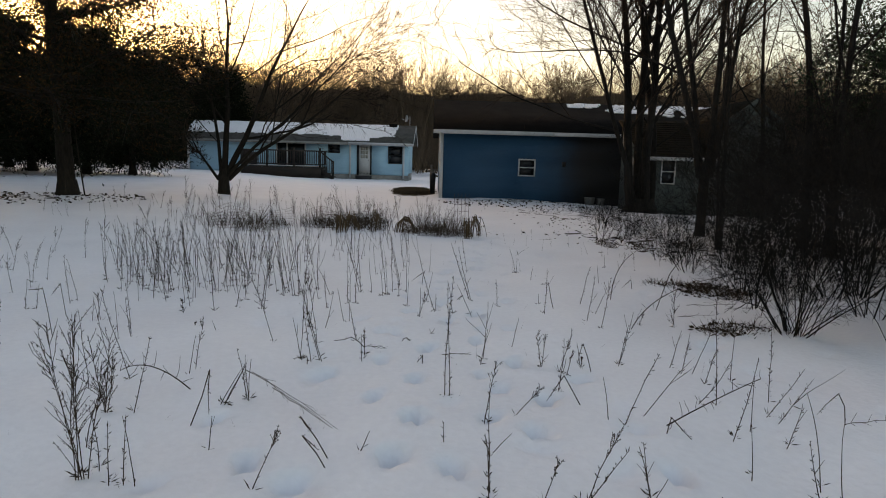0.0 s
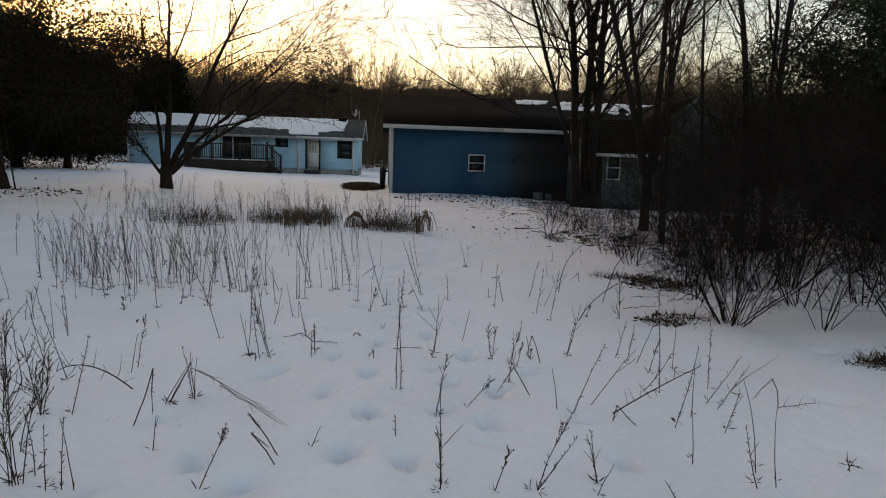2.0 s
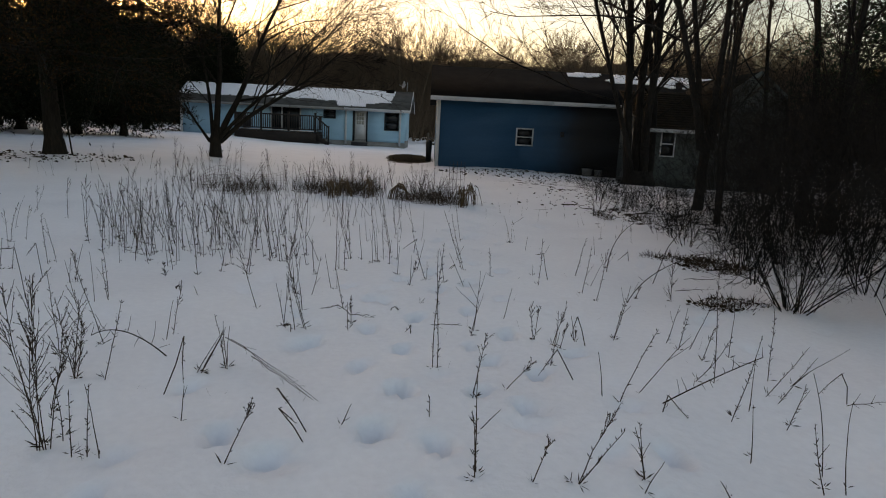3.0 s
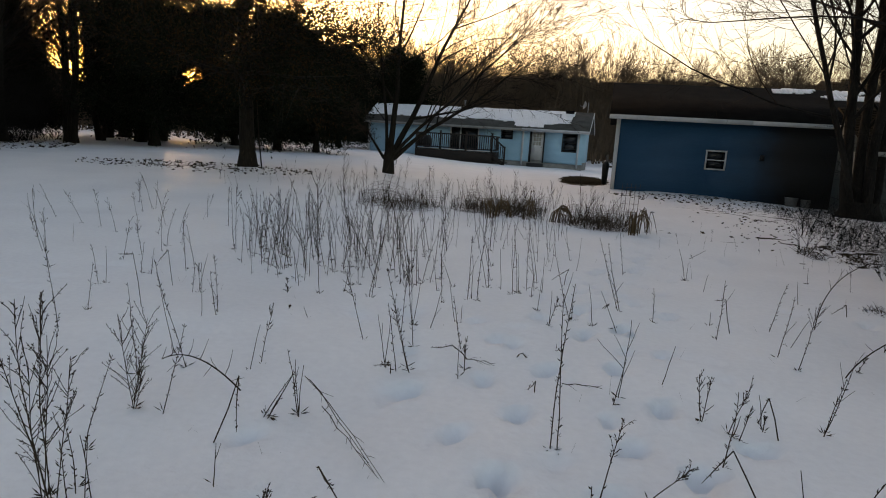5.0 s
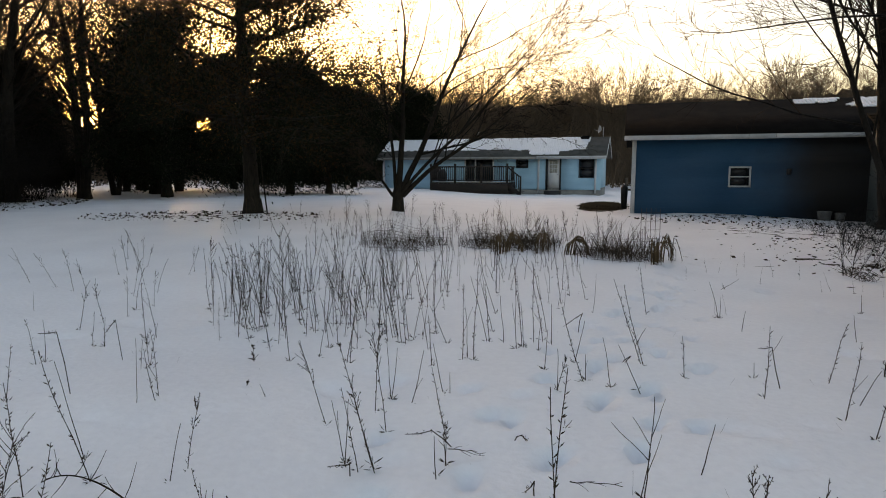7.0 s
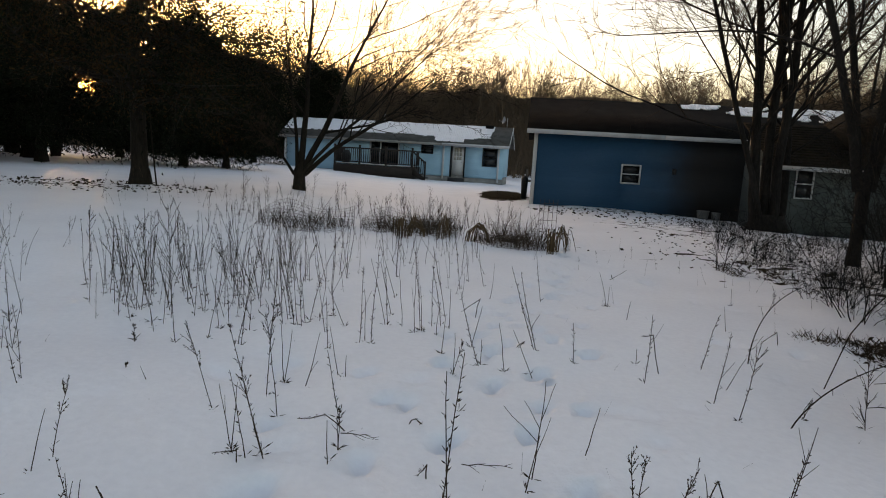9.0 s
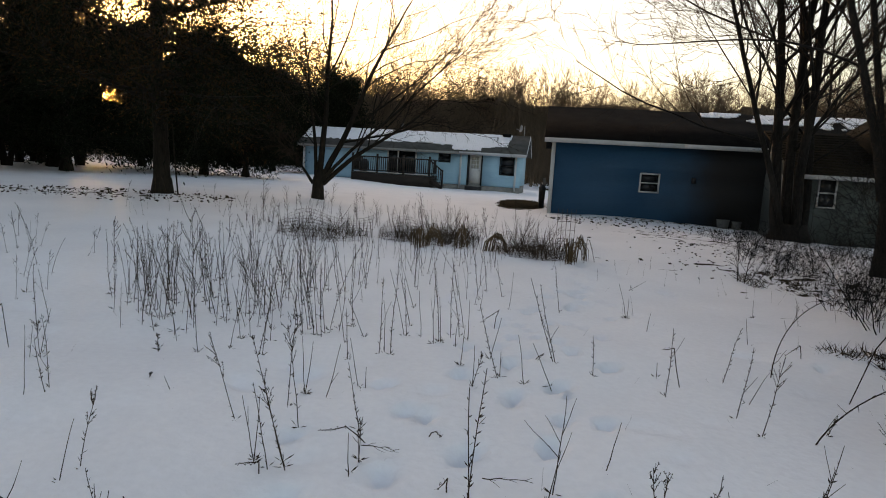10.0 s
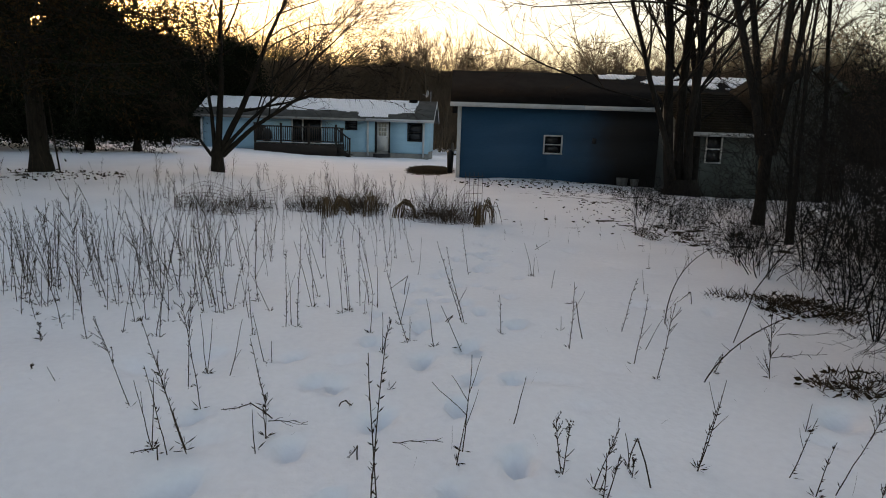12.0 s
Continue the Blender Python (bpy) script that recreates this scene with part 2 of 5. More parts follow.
def lie(x, y):
    """The lie of the land, without its small unevenness."""
    x, y = np.asarray(x, float), np.asarray(y, float)
    z = 0.24 * ramp01(y, 9, 19) * ramp01(-x, -4, 4) * (1 - ramp01(y, 90, 200))
    z = z - 0.11 * ramp01(y, 30, 41) * ramp01(x, -2, 9)
    z = z - 0.22 * ramp01(x, 8, 15) * ramp01(y, 12, 20)
    return z


# ---- trees ----
TWIG = [0.0035]  # the thinnest twig, by kind of tree


def limb(p, d, length, r0, r1, segs, wob, up, rng):
    pts, dirs = [np.array(p, float)], []
    d = np.array(d, float)
    for _ in range(segs):
        d = d + rng.normal(size=3) * wob + np.array((0, 0, up))
        d = d / np.linalg.norm(d)
        dirs.append(d)
        pts.append(pts[-1] + d * length / segs)
    dirs.append(d)
    return np.array(pts), np.array(dirs), np.linspace(r0, r1, segs + 1)


def spread(d, angle, rng):
    s = np.cross(d, rng.normal(size=3))
    s /= np.linalg.norm(s) + 1e-9
    return d * math.cos(angle) + s * math.sin(angle)


def branch_out(wood, twig, p, d, length, r, level, plan, rng):
    """plan: a row per level of (children, from, ratio, angle, wobble, up, segments, sides)."""
    kids, start, ratio, angle, wob, up, segs, sides = plan[level]
    last = level == len(plan) - 1
    pts, dirs, rad = limb(p, d, length, r, r * ((0.14 if level == 0 else 0.3) if not last else 0.4), segs, wob, up, rng)
    (twig if level >= 2 else wood).tube(pts, rad, sides)
    if last:
        return
    if level == len(plan) - 2:
        _, _, _, _, wob2, up2, _, _ = plan[-1]
        f = start + (1 - start) * (np.arange(kids) + rng.random(kids)) / kids
        k = np.minimum((f * segs).astype(int), segs - 1)
        w = (f * segs - k)[:, None]
        q = pts[k] * (1 - w) + pts[k + 1] * w
        qd = dirs[k]
        side = np.cross(qd, rng.normal(size=(kids, 3)))
        side /= np.linalg.norm(side, axis=1)[:, None] + 1e-9
        an = (angle * (0.7 + 0.6 * rng.random(kids)))[:, None]
        d0 = qd * np.cos(an) + side * np.sin(an)
        ln = (length * ratio * (0.6 + 0.6 * rng.random(kids)) * (1.25 - 0.55 * f))[:, None]
        end = q + (d0 + rng.normal(size=(kids, 3)) * wob2 + np.array((0, 0, up2))) * ln
        r2 = np.maximum(rad[k] * 0.5, TWIG[0])
        other = np.cross(d0, side)
        p3 = np.stack([q, end], 1)
        rr3 = np.stack([r2, r2 * 0.45], 1)
        ang = np.arange(3) * 2 * np.pi / 3
        ring = np.cos(ang)[None, :, None] * side[:, None] + np.sin(ang)[None, :, None] * other[:, None]
        v = (p3[:, :, None] + ring[:, None] * rr3[:, :, None, None]).reshape(-1, 3)
        tile = np.array([(a * 3 + b, a * 3 + (b + 1) % 3, (a + 1) * 3 + (b + 1) % 3, (a + 1) * 3 + b) for a in range(1) for b in range(3)])
        twig.add(v, (np.arange(kids)[:, None, None] * 6 + tile[None]).reshape(-1, 4))
        return
    for i in range(kids):
        f = start + (1 - start) * (i + rng.random()) / kids
        k = min(int(f * segs), segs - 1)
        w = f * segs - k
        q, qd = pts[k] * (1 - w) + pts[k + 1] * w, dirs[k]
        rr = (rad[k] * (1 - w) + rad[k + 1] * w)
        branch_out(wood, twig, q, spread(qd, angle * (0.7 + 0.6 * rng.random()), rng), length * ratio * (0.6 + 0.6 * rng.random()) * (1.25 - 0.55 * f),
                   max(rr * (0.32 + 0.2 * rng.random()), TWIG[0]), level + 1, plan, rng)


def bare_tree(seed, stems, height, radius, plan, label, m, flare=1.25, group="", bark=None, category="tree", fork=0.0):
    """stems: (base offset x, y, lean x, lean y, height factor, radius factor)."""
    rng = np.random.default_rng(seed)
    wood, twig = Geo(), Geo()
    for ox, oy, lx, ly, hf, rf in stems:
        d = np.array((lx, ly, 1.0))
        d /= np.linalg.norm(d)
        branch_out(wood, twig, (ox, oy, fork - 0.1), d, height * hf, radius * rf, 0, plan, rng)
    n = len(stems)
    mx = np.mean([s[0] for s in stems]), np.mean([s[1] for s in stems])
    spreadr = max(radius * flare, max(math.hypot(s[0] - mx[0], s[1] - mx[1]) for s in stems) + radius * 0.6)
    if fork:
        wood.tube([(mx[0], mx[1], -0.15), (mx[0], mx[1], 0.1), (mx[0], mx[1], 0.4), (mx[0], mx[1], fork), (mx[0] + 0.05, mx[1], fork + 0.35)], [radius * 1.75, radius * 1.5, radius * 1.3, radius * 1.35, radius * 0.7], 10)
    else:
        wood.tube([(mx[0], mx[1], -0.15), (mx[0], mx[1], 0.12), (mx[0], mx[1], 0.45)], [spreadr * 1.15, spreadr, spreadr * 0.75], 9)
    tr = thing("tree", m, label, category, group)
    part("trunk", wood, bark or M_BARK, tr, smooth=True)
    part("crown", twig, M_TWIG, tr, "fine bare twigs")
    return tr


def evergreen(seed, height, radius, spread_r, bare_to, m, label, dense=1.0, mat=None, old=None, group="", droop=0.0, blade=0.16, loose=0.12, many=40):
    """No foliage grows in the gap through which the low sun shines."""
    rng = np.random.default_rng(seed)
    wood, leaf, brown = Geo(), Geo(), Geo()
    pts, dirs, rad = limb((0, 0, -0.1), (0, 0, 1), height, radius, radius * 0.12, 14, 0.025, 0.02, rng)
    wood.tube(pts, rad, 9)
    wood.tube([(0, 0, -0.15), (0, 0, 0.1), (0, 0, 0.4)], [radius * 1.45, radius * 1.25, radius * 1.02], 9)
    count = int(30 * dense * height / 8)
    for i in range(count):
        f = bare_to / height + (0.97 - bare_to / height) * (i + rng.random()) / count
        k = min(int(f * 14), 13)
        p = pts[k] + (pts[k + 1] - pts[k]) * (f * 14 - k)
        az = rng.random() * 2 * math.pi
        length = spread_r * (0.55 + 0.5 * rng.random()) * (1 - 0.75 * max(0, f - 0.25) / 0.75)
        d = np.array((math.cos(az), math.sin(az), 0.25 * f + 0.1 - droop))
        lp, ld, lr = limb(p, d, length, rad[k] * 0.32 + 0.012, 0.008, 6, 0.1, 0.03, rng)
        wood.tube(lp, lr, 4)
        for j in range(int(9 * dense) + 3):
            s = 0.2 + 0.8 * rng.random()
            kk = min(int(s * 6), 5)
            q = lp[kk] + (lp[kk + 1] - lp[kk]) * (s * 6 - kk)
            sd = spread(ld[kk], 0.9, rng)
            sp, sdd, sr = limb(q, sd, length * 0.3 * (0.5 + rng.random()), 0.012, 0.004, 3, 0.15, 0.0, rng)
            if ((m @ Vector(sp[1])) - Vector((0.3, 1.5, 1.31))).cross(SUN).length < 0.5:
                continue
            wood.tube(sp, sr, 3)
            m2 = many
            tt = rng.random(m2)
            base = sp[0] + (sp[-1] - sp[0]) * tt[:, None] + rng.normal(size=(m2, 3)) * loose
            way = (sp[-1] - sp[0]) / (np.linalg.norm(sp[-1] - sp[0]) + 1e-6) + rng.normal(size=(m2, 3)) * 0.7
            tgt = brown if (old and rng.random() < old * (0.35 + f)) else leaf
            tgt.blades(base, way, blade * (0.6 + 0.9 * rng.random(m2)), blade * 0.19, rng)
    tr = thing("tree", m, label, "tree", group)
    part("trunk", wood, M_BARK, tr, smooth=True)
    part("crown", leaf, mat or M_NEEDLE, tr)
    if brown.n:
        part("withered_foliage", brown, M_OLDLEAF, tr, "rust-brown withered foliage")
    return tr


def put(x, y, rz=0.0, s=1.0, sink=0.0):
    return pose(x, y, float(lie(x, y)) - sink, 0, 0, rz) @ Matrix.Scale(s, 4)


# ---- ground ----
def axis(parts):
    out = []
    for a, b, step in parts:
        out += list(np.arange(a, b, step))
    return np.array(out + [parts[-1][1]])


gx = axis([(-900, -200, 100), (-200, -60, 20), (-60, -20, 2.0), (-20, -6, 0.5), (-6, -2.5, 0.12), (-2.5, 4.5, 0.05), (4.5, 8, 0.1), (8, 22, 0.5), (22, 60, 2.0), (60, 200, 20), (200, 900, 100)])
gy = axis([(-400, -60, 60), (-60, -10, 5), (-10, 0, 0.5), (0, 1, 0.1), (1, 9, 0.05), (9, 12, 0.1), (12, 20, 0.25), (20, 29, 0.3), (29, 60, 1.0), (60, 120, 5), (120, 1000, 80)])
X, Y = np.meshgrid(gx, gy)
rng = np.random.default_rng(3)
Z = lie(X, Y)
for s in range(14):
    k = 2 * np.pi / rng.uniform(1.1, 7)
    a, ph = rng.uniform(0, np.pi), rng.uniform(0, 6.28, 2)
    Z = Z + 0.006 * np.sin(k * (X * np.cos(a) + Y * np.sin(a)) + ph[0]) * (np.hypot(X, Y) < 60)


def dent(x, y, r, depth, turn=0.0):
    global Z
    i = (np.abs(gx - x) < 1.0).nonzero()[0]
    j = (np.abs(gy - y) < 1.0).nonzero()[0]
    if len(i) == 0 or len(j) == 0:
        return
    sl = np.ix_(j, i)
    dx, dy = X[sl] - x, Y[sl] - y
    a, b = dx * math.cos(turn) + dy * math.sin(turn), -dx * math.sin(turn) + dy * math.cos(turn)
    e = (a / (r * 0.75)) ** 2 + (b / (r * 1.3)) ** 2
    Z[sl] = Z[sl] - depth * np.exp(-e ** 1.5) + 0.15 * depth * np.exp(-(e - 2.2) ** 2)


def trail(points, step, depth):
    """Old footprints to the left and right of a line."""
    side = 1
    for (x0, y0), (x1, y1) in zip(points, points[1:]):
        n = max(1, int(math.hypot(x1 - x0, y1 - y0) / step))
        turn = math.atan2(y1 - y0, x1 - x0) - math.pi / 2
        for k in range(n):
            f = (k + rng.random() * 0.5) / n
            side = -side
            dent(x0 + (x1 - x0) * f + side * 0.14 * math.cos(turn) + rng.normal() * 0.04, y0 + (y1 - y0) * f + side * 0.14 * math.sin(turn), rng.uniform(0.05, 0.075),
                 depth * rng.uniform(0.6, 1.15), turn + rng.normal() * 0.2)


trail([(0.35, 1.2), (0.25, 2.6), (0.3, 3.3), (0.75, 4.6), (1.4, 6.2), (2.4, 8.0), (3.6, 10.5), (5.0, 14.0)], 0.34, 0.10)
trail([(1.3, 1.6), (1.0, 3.4), (1.6, 5.0), (2.2, 6.6), (2.9, 8.6)], 0.38, 0.09)
trail([(-0.9, 2.2), (-0.6, 3.2), (0.0, 4.3), (0.8, 5.4), (1.7, 7.0)], 0.42, 0.075)
for _ in range(190):
    dent(rng.uniform(-3.5, 4.2), rng.uniform(1.6, 12), rng.uniform(0.035, 0.11), rng.uniform(0.012, 0.045), rng.uniform(0, 3))
trail([(0.9, 4.2), (1.5, 5.6), (2.0, 7.2), (2.9, 9.6), (3.9, 13.0)], 0.36, 0.08)
trail([(-0.3, 2.4), (0.6, 3.0), (1.2, 3.3), (1.9, 3.2)], 0.33, 0.085)

# how far the snow has thawed
thaw = np.zeros_like(X)


def blob(x, y, rx, ry, amount, turn=0.0):
    dx, dy = X - x, Y - y
    c, s = math.cos(turn), math.sin(turn)
    e = ((dx * c + dy * s) / rx) ** 2 + ((-dx * s + dy * c) / ry) ** 2
    np.maximum(thaw, amount * np.exp(-e * e), out=thaw)


blob(6.2, 26.6, 1.1, 4.4, 1.0, -0.25)
# old tracks thawed down to the soil
blob(5.62, 11.05, 0.3, 0.16, 0.62, 0.2)
blob(5.66, 10.5, 0.26, 0.12, 0.62, -0.3)
blob(5.52, 9.9, 0.16, 0.12, 0.62)
blob(5.25, 9.35, 0.1, 0.08, 0.6)
blob(5.0, 8.9, 0.12, 0.08, 0.6)
blob(4.78, 8.5, 0.09, 0.06, 0.6)
blob(4.32, 11.0, 0.18, 0.07, 0.6)
blob(4.66, 10.3, 0.32, 0.06, 0.6, -0.2)
blob(5.65, 8.65, 0.2, 0.09, 0.58)
blob(4.5, 7.35, 0.12, 0.06, 0.58)
blob(9, 20.6, 3.4, 1.0, 0.5)
blob(8.0, 15.5, 3.0, 3.2, 0.44)
blob(6.6, 9.4, 1.2, 2.8, 0.47)
blob(-6.4, 17.6, 3.2, 1.5, 0.46)
blob(4.05, 6.0, 0.3, 0.16, 0.44, -0.4)
blob(4.45, 5.75, 0.34, 0.2, 0.45, -0.6)
blob(4.65, 5.4, 0.3, 0.18, 0.43, -0.8)
blob(3.5, 4.2, 0.3, 0.14, 0.4, -0.3)
blob(4.6, 2.85, 0.7, 0.12, 0.5, -0.2)
blob(8.5, 5.5, 2.4, 2.5, 0.34)
blob(-16, 18, 3.2, 5, 0.46)
blob(-22, 22, 6, 12, 0.5)
ground = Geo()
ny, nx = X.shape
ii, jj = np.meshgrid(np.arange(ny - 1), np.arange(nx - 1), indexing="ij")
ground.add(np.stack([X, Y, Z], -1).reshape(-1, 3), np.stack([ii * nx + jj, ii * nx + jj + 1, (ii + 1) * nx + jj + 1, (ii + 1) * nx + jj], -1).reshape(-1, 4))
gob = part("ground", ground, M_SNOW, smooth=True)
tagged(gob, "old trodden snow over a field with thawed patches", "snow", kind="structure")
layer = gob.data.attributes.new("thaw", "FLOAT", "POINT")
layer.data.foreach_set("value", thaw.astype(np.float32).ravel())


# ---- far woods ----
far_plan = [(15, 0.28, 0.42, 0.6, 0.05, 0.02, 6, 4), (6, 0.2, 0.5, 0.6, 0.10, 0.05, 3, 3), (5, 0.2, 0.55, 0.6, 0.15, 0.05, 2, 3), (0, 0, 0, 0, 0.15, 0.03, 2, 3)]
far_kinds = []
TWIG[0] = 0.02
for seed in range(5):
    r = np.random.default_rng(100 + seed)
    w = Geo()
    for k in range(1 + seed % 2):
        branch_out(w, w, (r.normal() * 0.4, r.normal() * 0.4, -0.2), (r.normal() * 0.12, r.normal() * 0.12, 1), 10.5 + r.random() * 2, 0.16, 0, [tuple(p) for p in far_plan], r)
    v, q = w.arrays()
    # thin twigs stay broad enough to be seen from afar
    far_kinds.append((v, q))
rng = np.random.default_rng(8)
woods = Geo()
for k in range(430):
    a = radians(rng.uniform(-62, 66))
    if -33 < math.degrees(a) < -15 and (rng.random() < 0.8 or -25.5 < math.degrees(a) < -20):
        continue
    r = rng.uniform(76, 96)
    x, y = r * math.sin(a), r * math.cos(a) + 3
    v, q = far_kinds[k % 5]
    s = rng.uniform(0.78, 1.02) * (1.16 if rng.random() < 0.1 else 1.0)
    woods.copies(v, q, [Matrix.Translation((x, y, 0)) @ Matrix.Rotation(rng.uniform(0, 6.28), 4, "Z") @ Matrix.Scale(s, 4)])
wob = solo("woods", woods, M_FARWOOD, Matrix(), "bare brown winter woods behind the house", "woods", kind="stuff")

bank = Geo()
cols = []
for k in range(700):
    a = radians(-80 + 165 * k / 699)
    r = 97 + 3 * math.sin(k * 0.13)
    h = 11.3 + 0.8 * noise.noise((k * 0.03, 0, 0)) + 0.9 * noise.noise((k * 0.21, 3, 0)) + 0.9 * noise.noise((k * 0.9, 7, 0))
    h *= 1 - 0.52 * float(ramp01(math.degrees(a), -34, -28) * (1 - ramp01(math.degrees(a), -19, -14)))
    cols.append((r * math.sin(a), r * math.cos(a), h))
bv = [(x, y, z * f) for f in (-0.02, 0.35, 0.7, 1.0) for x, y, z in cols]
bv = [(x + 0.9 * noise.noise((x * 0.5, y * 0.5, z)), y + 2 * noise.noise((x * 0.3, y * 0.3, z)), z) for x, y, z in bv]
bank.add(bv, [(j * 700 + i, j * 700 + i + 1, (j + 1) * 700 + i + 1, (j + 1) * 700 + i) for j in range(3) for i in range(699)])
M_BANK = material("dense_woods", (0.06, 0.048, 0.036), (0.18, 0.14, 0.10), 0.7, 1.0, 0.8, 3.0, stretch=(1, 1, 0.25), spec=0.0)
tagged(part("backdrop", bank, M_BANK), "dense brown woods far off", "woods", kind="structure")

# a second, shorter row of brush before the far woods
brush_plan = [(7, 0.1, 0.6, 0.5, 0.12, 0.05, 4, 3), (6, 0.15, 0.5, 0.6, 0.15, 0.05, 3, 3), (0, 0, 0, 0, 0.15, 0.03, 2, 3)]


def shrub_geo(seed, height, stems, radius, plan=brush_plan, lean=0.55):
    r = np.random.default_rng(seed)
    g, twigs = Geo(), Geo()
    for _ in range(stems):
        a = r.random() * 6.28
        d = np.array((math.cos(a) * lean * r.random(), math.sin(a) * lean * r.random(), 1.0))
        d /= np.linalg.norm(d)
        o = np.array((math.cos(a), math.sin(a), 0)) * 0.18 * r.random()
        branch_out(g, twigs, o - np.array((0, 0, 0.06)), d, height * (0.5 + 0.6 * r.random()), radius * (0.6 + 0.6 * r.random()), 0, plan, r)
    return g, twigs


row = Geo()
TWIG[0] = 0.015
row_kinds = []
for k in range(3):
    stems, twigs = shrub_geo(300 + k, 4.2, 5, 0.05)
    if twigs.n:
        stems.add(*twigs.arrays())
    row_kinds.append(stems.arrays())
for k in range(160):
    a = radians(rng.uniform(-55, 62))
    r = rng.uniform(57, 70)
    v, q = row_kinds[k % 3]
    row.copies(v, q, [Matrix.Translation((r * math.sin(a), r * math.cos(a) + 3, 0)) @ Matrix.Rotation(rng.uniform(0, 6.28), 4, "Z") @ Matrix.Scale(rng.uniform(0.6, 1.3), 4)])
for k in range(70):
    a = radians(rng.uniform(-48, -8))
    r = rng.uniform(50, 58)
    v, q = row_kinds[k % 3]
    row.copies(v, q, [Matrix.Translation((r * math.sin(a), r * math.cos(a) + 3, 0)) @ Matrix.Rotation(rng.uniform(0, 6.28), 4, "Z") @ Matrix.Scale(rng.uniform(0.35, 0.7), 4)])
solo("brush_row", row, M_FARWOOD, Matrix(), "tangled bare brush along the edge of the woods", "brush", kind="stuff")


# the low sun itself, seen through gaps in the trees
disc = bmesh.new()
bmesh.ops.create_icosphere(disc, subdivisions=3, radius=3.6)
disc_me = bpy.data.meshes.new("sun_disc")
disc.to_mesh(disc_me)
M_SUN = bpy.data.materials.new("sun_glow")
M_SUN.use_nodes = True
_s = M_SUN.node_tree.nodes["Principled BSDF"]
_s.inputs["Base Color"].default_value = (0, 0, 0, 1)
_s.inputs["Emission Color"].default_value, _s.inputs["Emission Strength"].default_value = (1.0, 0.45, 0.12, 1), 6.0
disc_me.materials.append(M_SUN)
disc_ob = tagged(new("backdrop_sun", disc_me), "setting sun low behind the trees", "sun", kind="structure")
disc_ob.location = SUN * 800
disc_ob.visible_shadow = False

# ---- the house ----
TH = radians(-17.5)
HX, HY = 9.5, 41.5
house_m = Matrix.Translation((HX, HY, 0)) @ Matrix.Rotation(TH, 4, "Z")
house = thing("house", house_m, "long low pale-blue house with a snow-covered grey roof", "house")
HL, HD = -15.05, 4.3
BASE, EAVE, RIDGE = -0.2, 2.5, 3.60


def wall_run(parent, mat, a, b, z0, z1, y0, y1, holes, label=""):
    """One wall from a to b along x, with holes (x0, x1, z0, z1) right through it."""
    xs = sorted({a, b, *[h[0] for h in holes], *[h[1] for h in holes]})
    zs = sorted({z0, z1, *[h[2] for h in holes], *[h[3] for h in holes]})
    nx, nz = len(xs) - 1, len(zs) - 1
    v = [(x, y, z) for y in (y0, y1) for x in xs for z in zs]

    def idx(k, i, j):
        return (k * (nx + 1) + i) * (nz + 1) + j

    def solid(i, j):
        if not (0 <= i < nx and 0 <= j < nz):
            return False
        cx, cz = (xs[i] + xs[i + 1]) / 2, (zs[j] + zs[j + 1]) / 2
        return not any(h[0] < cx < h[1] and h[2] < cz < h[3] for h in holes)

    q = []
    for i in range(nx):
        for j in range(nz):
            if not solid(i, j):
                continue
            q.append((idx(0, i, j), idx(0, i + 1, j), idx(0, i + 1, j + 1), idx(0, i, j + 1)))
            q.append((idx(1, i, j), idx(1, i, j + 1), idx(1, i + 1, j + 1), idx(1, i + 1, j)))
            if not solid(i - 1, j):
                q.append((idx(0, i, j), idx(0, i, j + 1), idx(1, i, j + 1), idx(1, i, j)))
            if not solid(i + 1, j):
                q.append((idx(0, i + 1, j), idx(1, i + 1, j), idx(1, i + 1, j + 1), idx(0, i + 1, j + 1)))
            if not solid(i, j - 1):
                q.append((idx(0, i, j), idx(1, i, j), idx(1, i + 1, j), idx(0, i + 1, j)))
            if not solid(i, j + 1):
                q.append((idx(0, i, j + 1), idx(0, i + 1, j + 1), idx(1, i + 1, j + 1), idx(1, i, j + 1)))
    g = Geo()
    g.add(v, q)
    part("wall", g, mat, parent, label)


def window(parent, x0, x1, z0, z1, y, frame_mat, bar=0.05, cross=True, blind=None):
    w = part("window", Geo().box(x0 - 0.02, y + 0.10, z0 - 0.02, x1 + 0.02, y + 0.115, z1 + 0.02), M_INSIDE, parent, "dark window")
    g = Geo()
    g.box(x0 - bar, y - 0.025, z0 - bar, x0, y + 0.05, z1 + bar).box(x1, y - 0.025, z0 - bar, x1 + bar, y + 0.05, z1 + bar)
    g.box(x0, y - 0.025, z1, x1, y + 0.05, z1 + bar).box(x0, y - 0.03, z0 - bar, x1, y + 0.05, z0)
    part("frame", g, frame_mat, w)
    if cross:
        zm = (z0 + z1) / 2
        part("sash_bar", Geo().box(x0, y - 0.01, zm - 0.018, x1, y + 0.04, zm + 0.018), frame_mat, w)
    for a, b in (((z0, (z0 + z1) / 2 - 0.02), ((z0 + z1) / 2 + 0.02, z1)) if cross else ((z0, z1),)):
        part("pane", Geo().box(x0, y + 0.02, a, x1, y + 0.026, b), M_GLASS, w)
    if blind:
        part("blind", Geo().box(x0 + 0.01, y + 0.05, blind[0], x1 - 0.01, y + 0.06, blind[1]), M_CURTAIN, w)
    return w


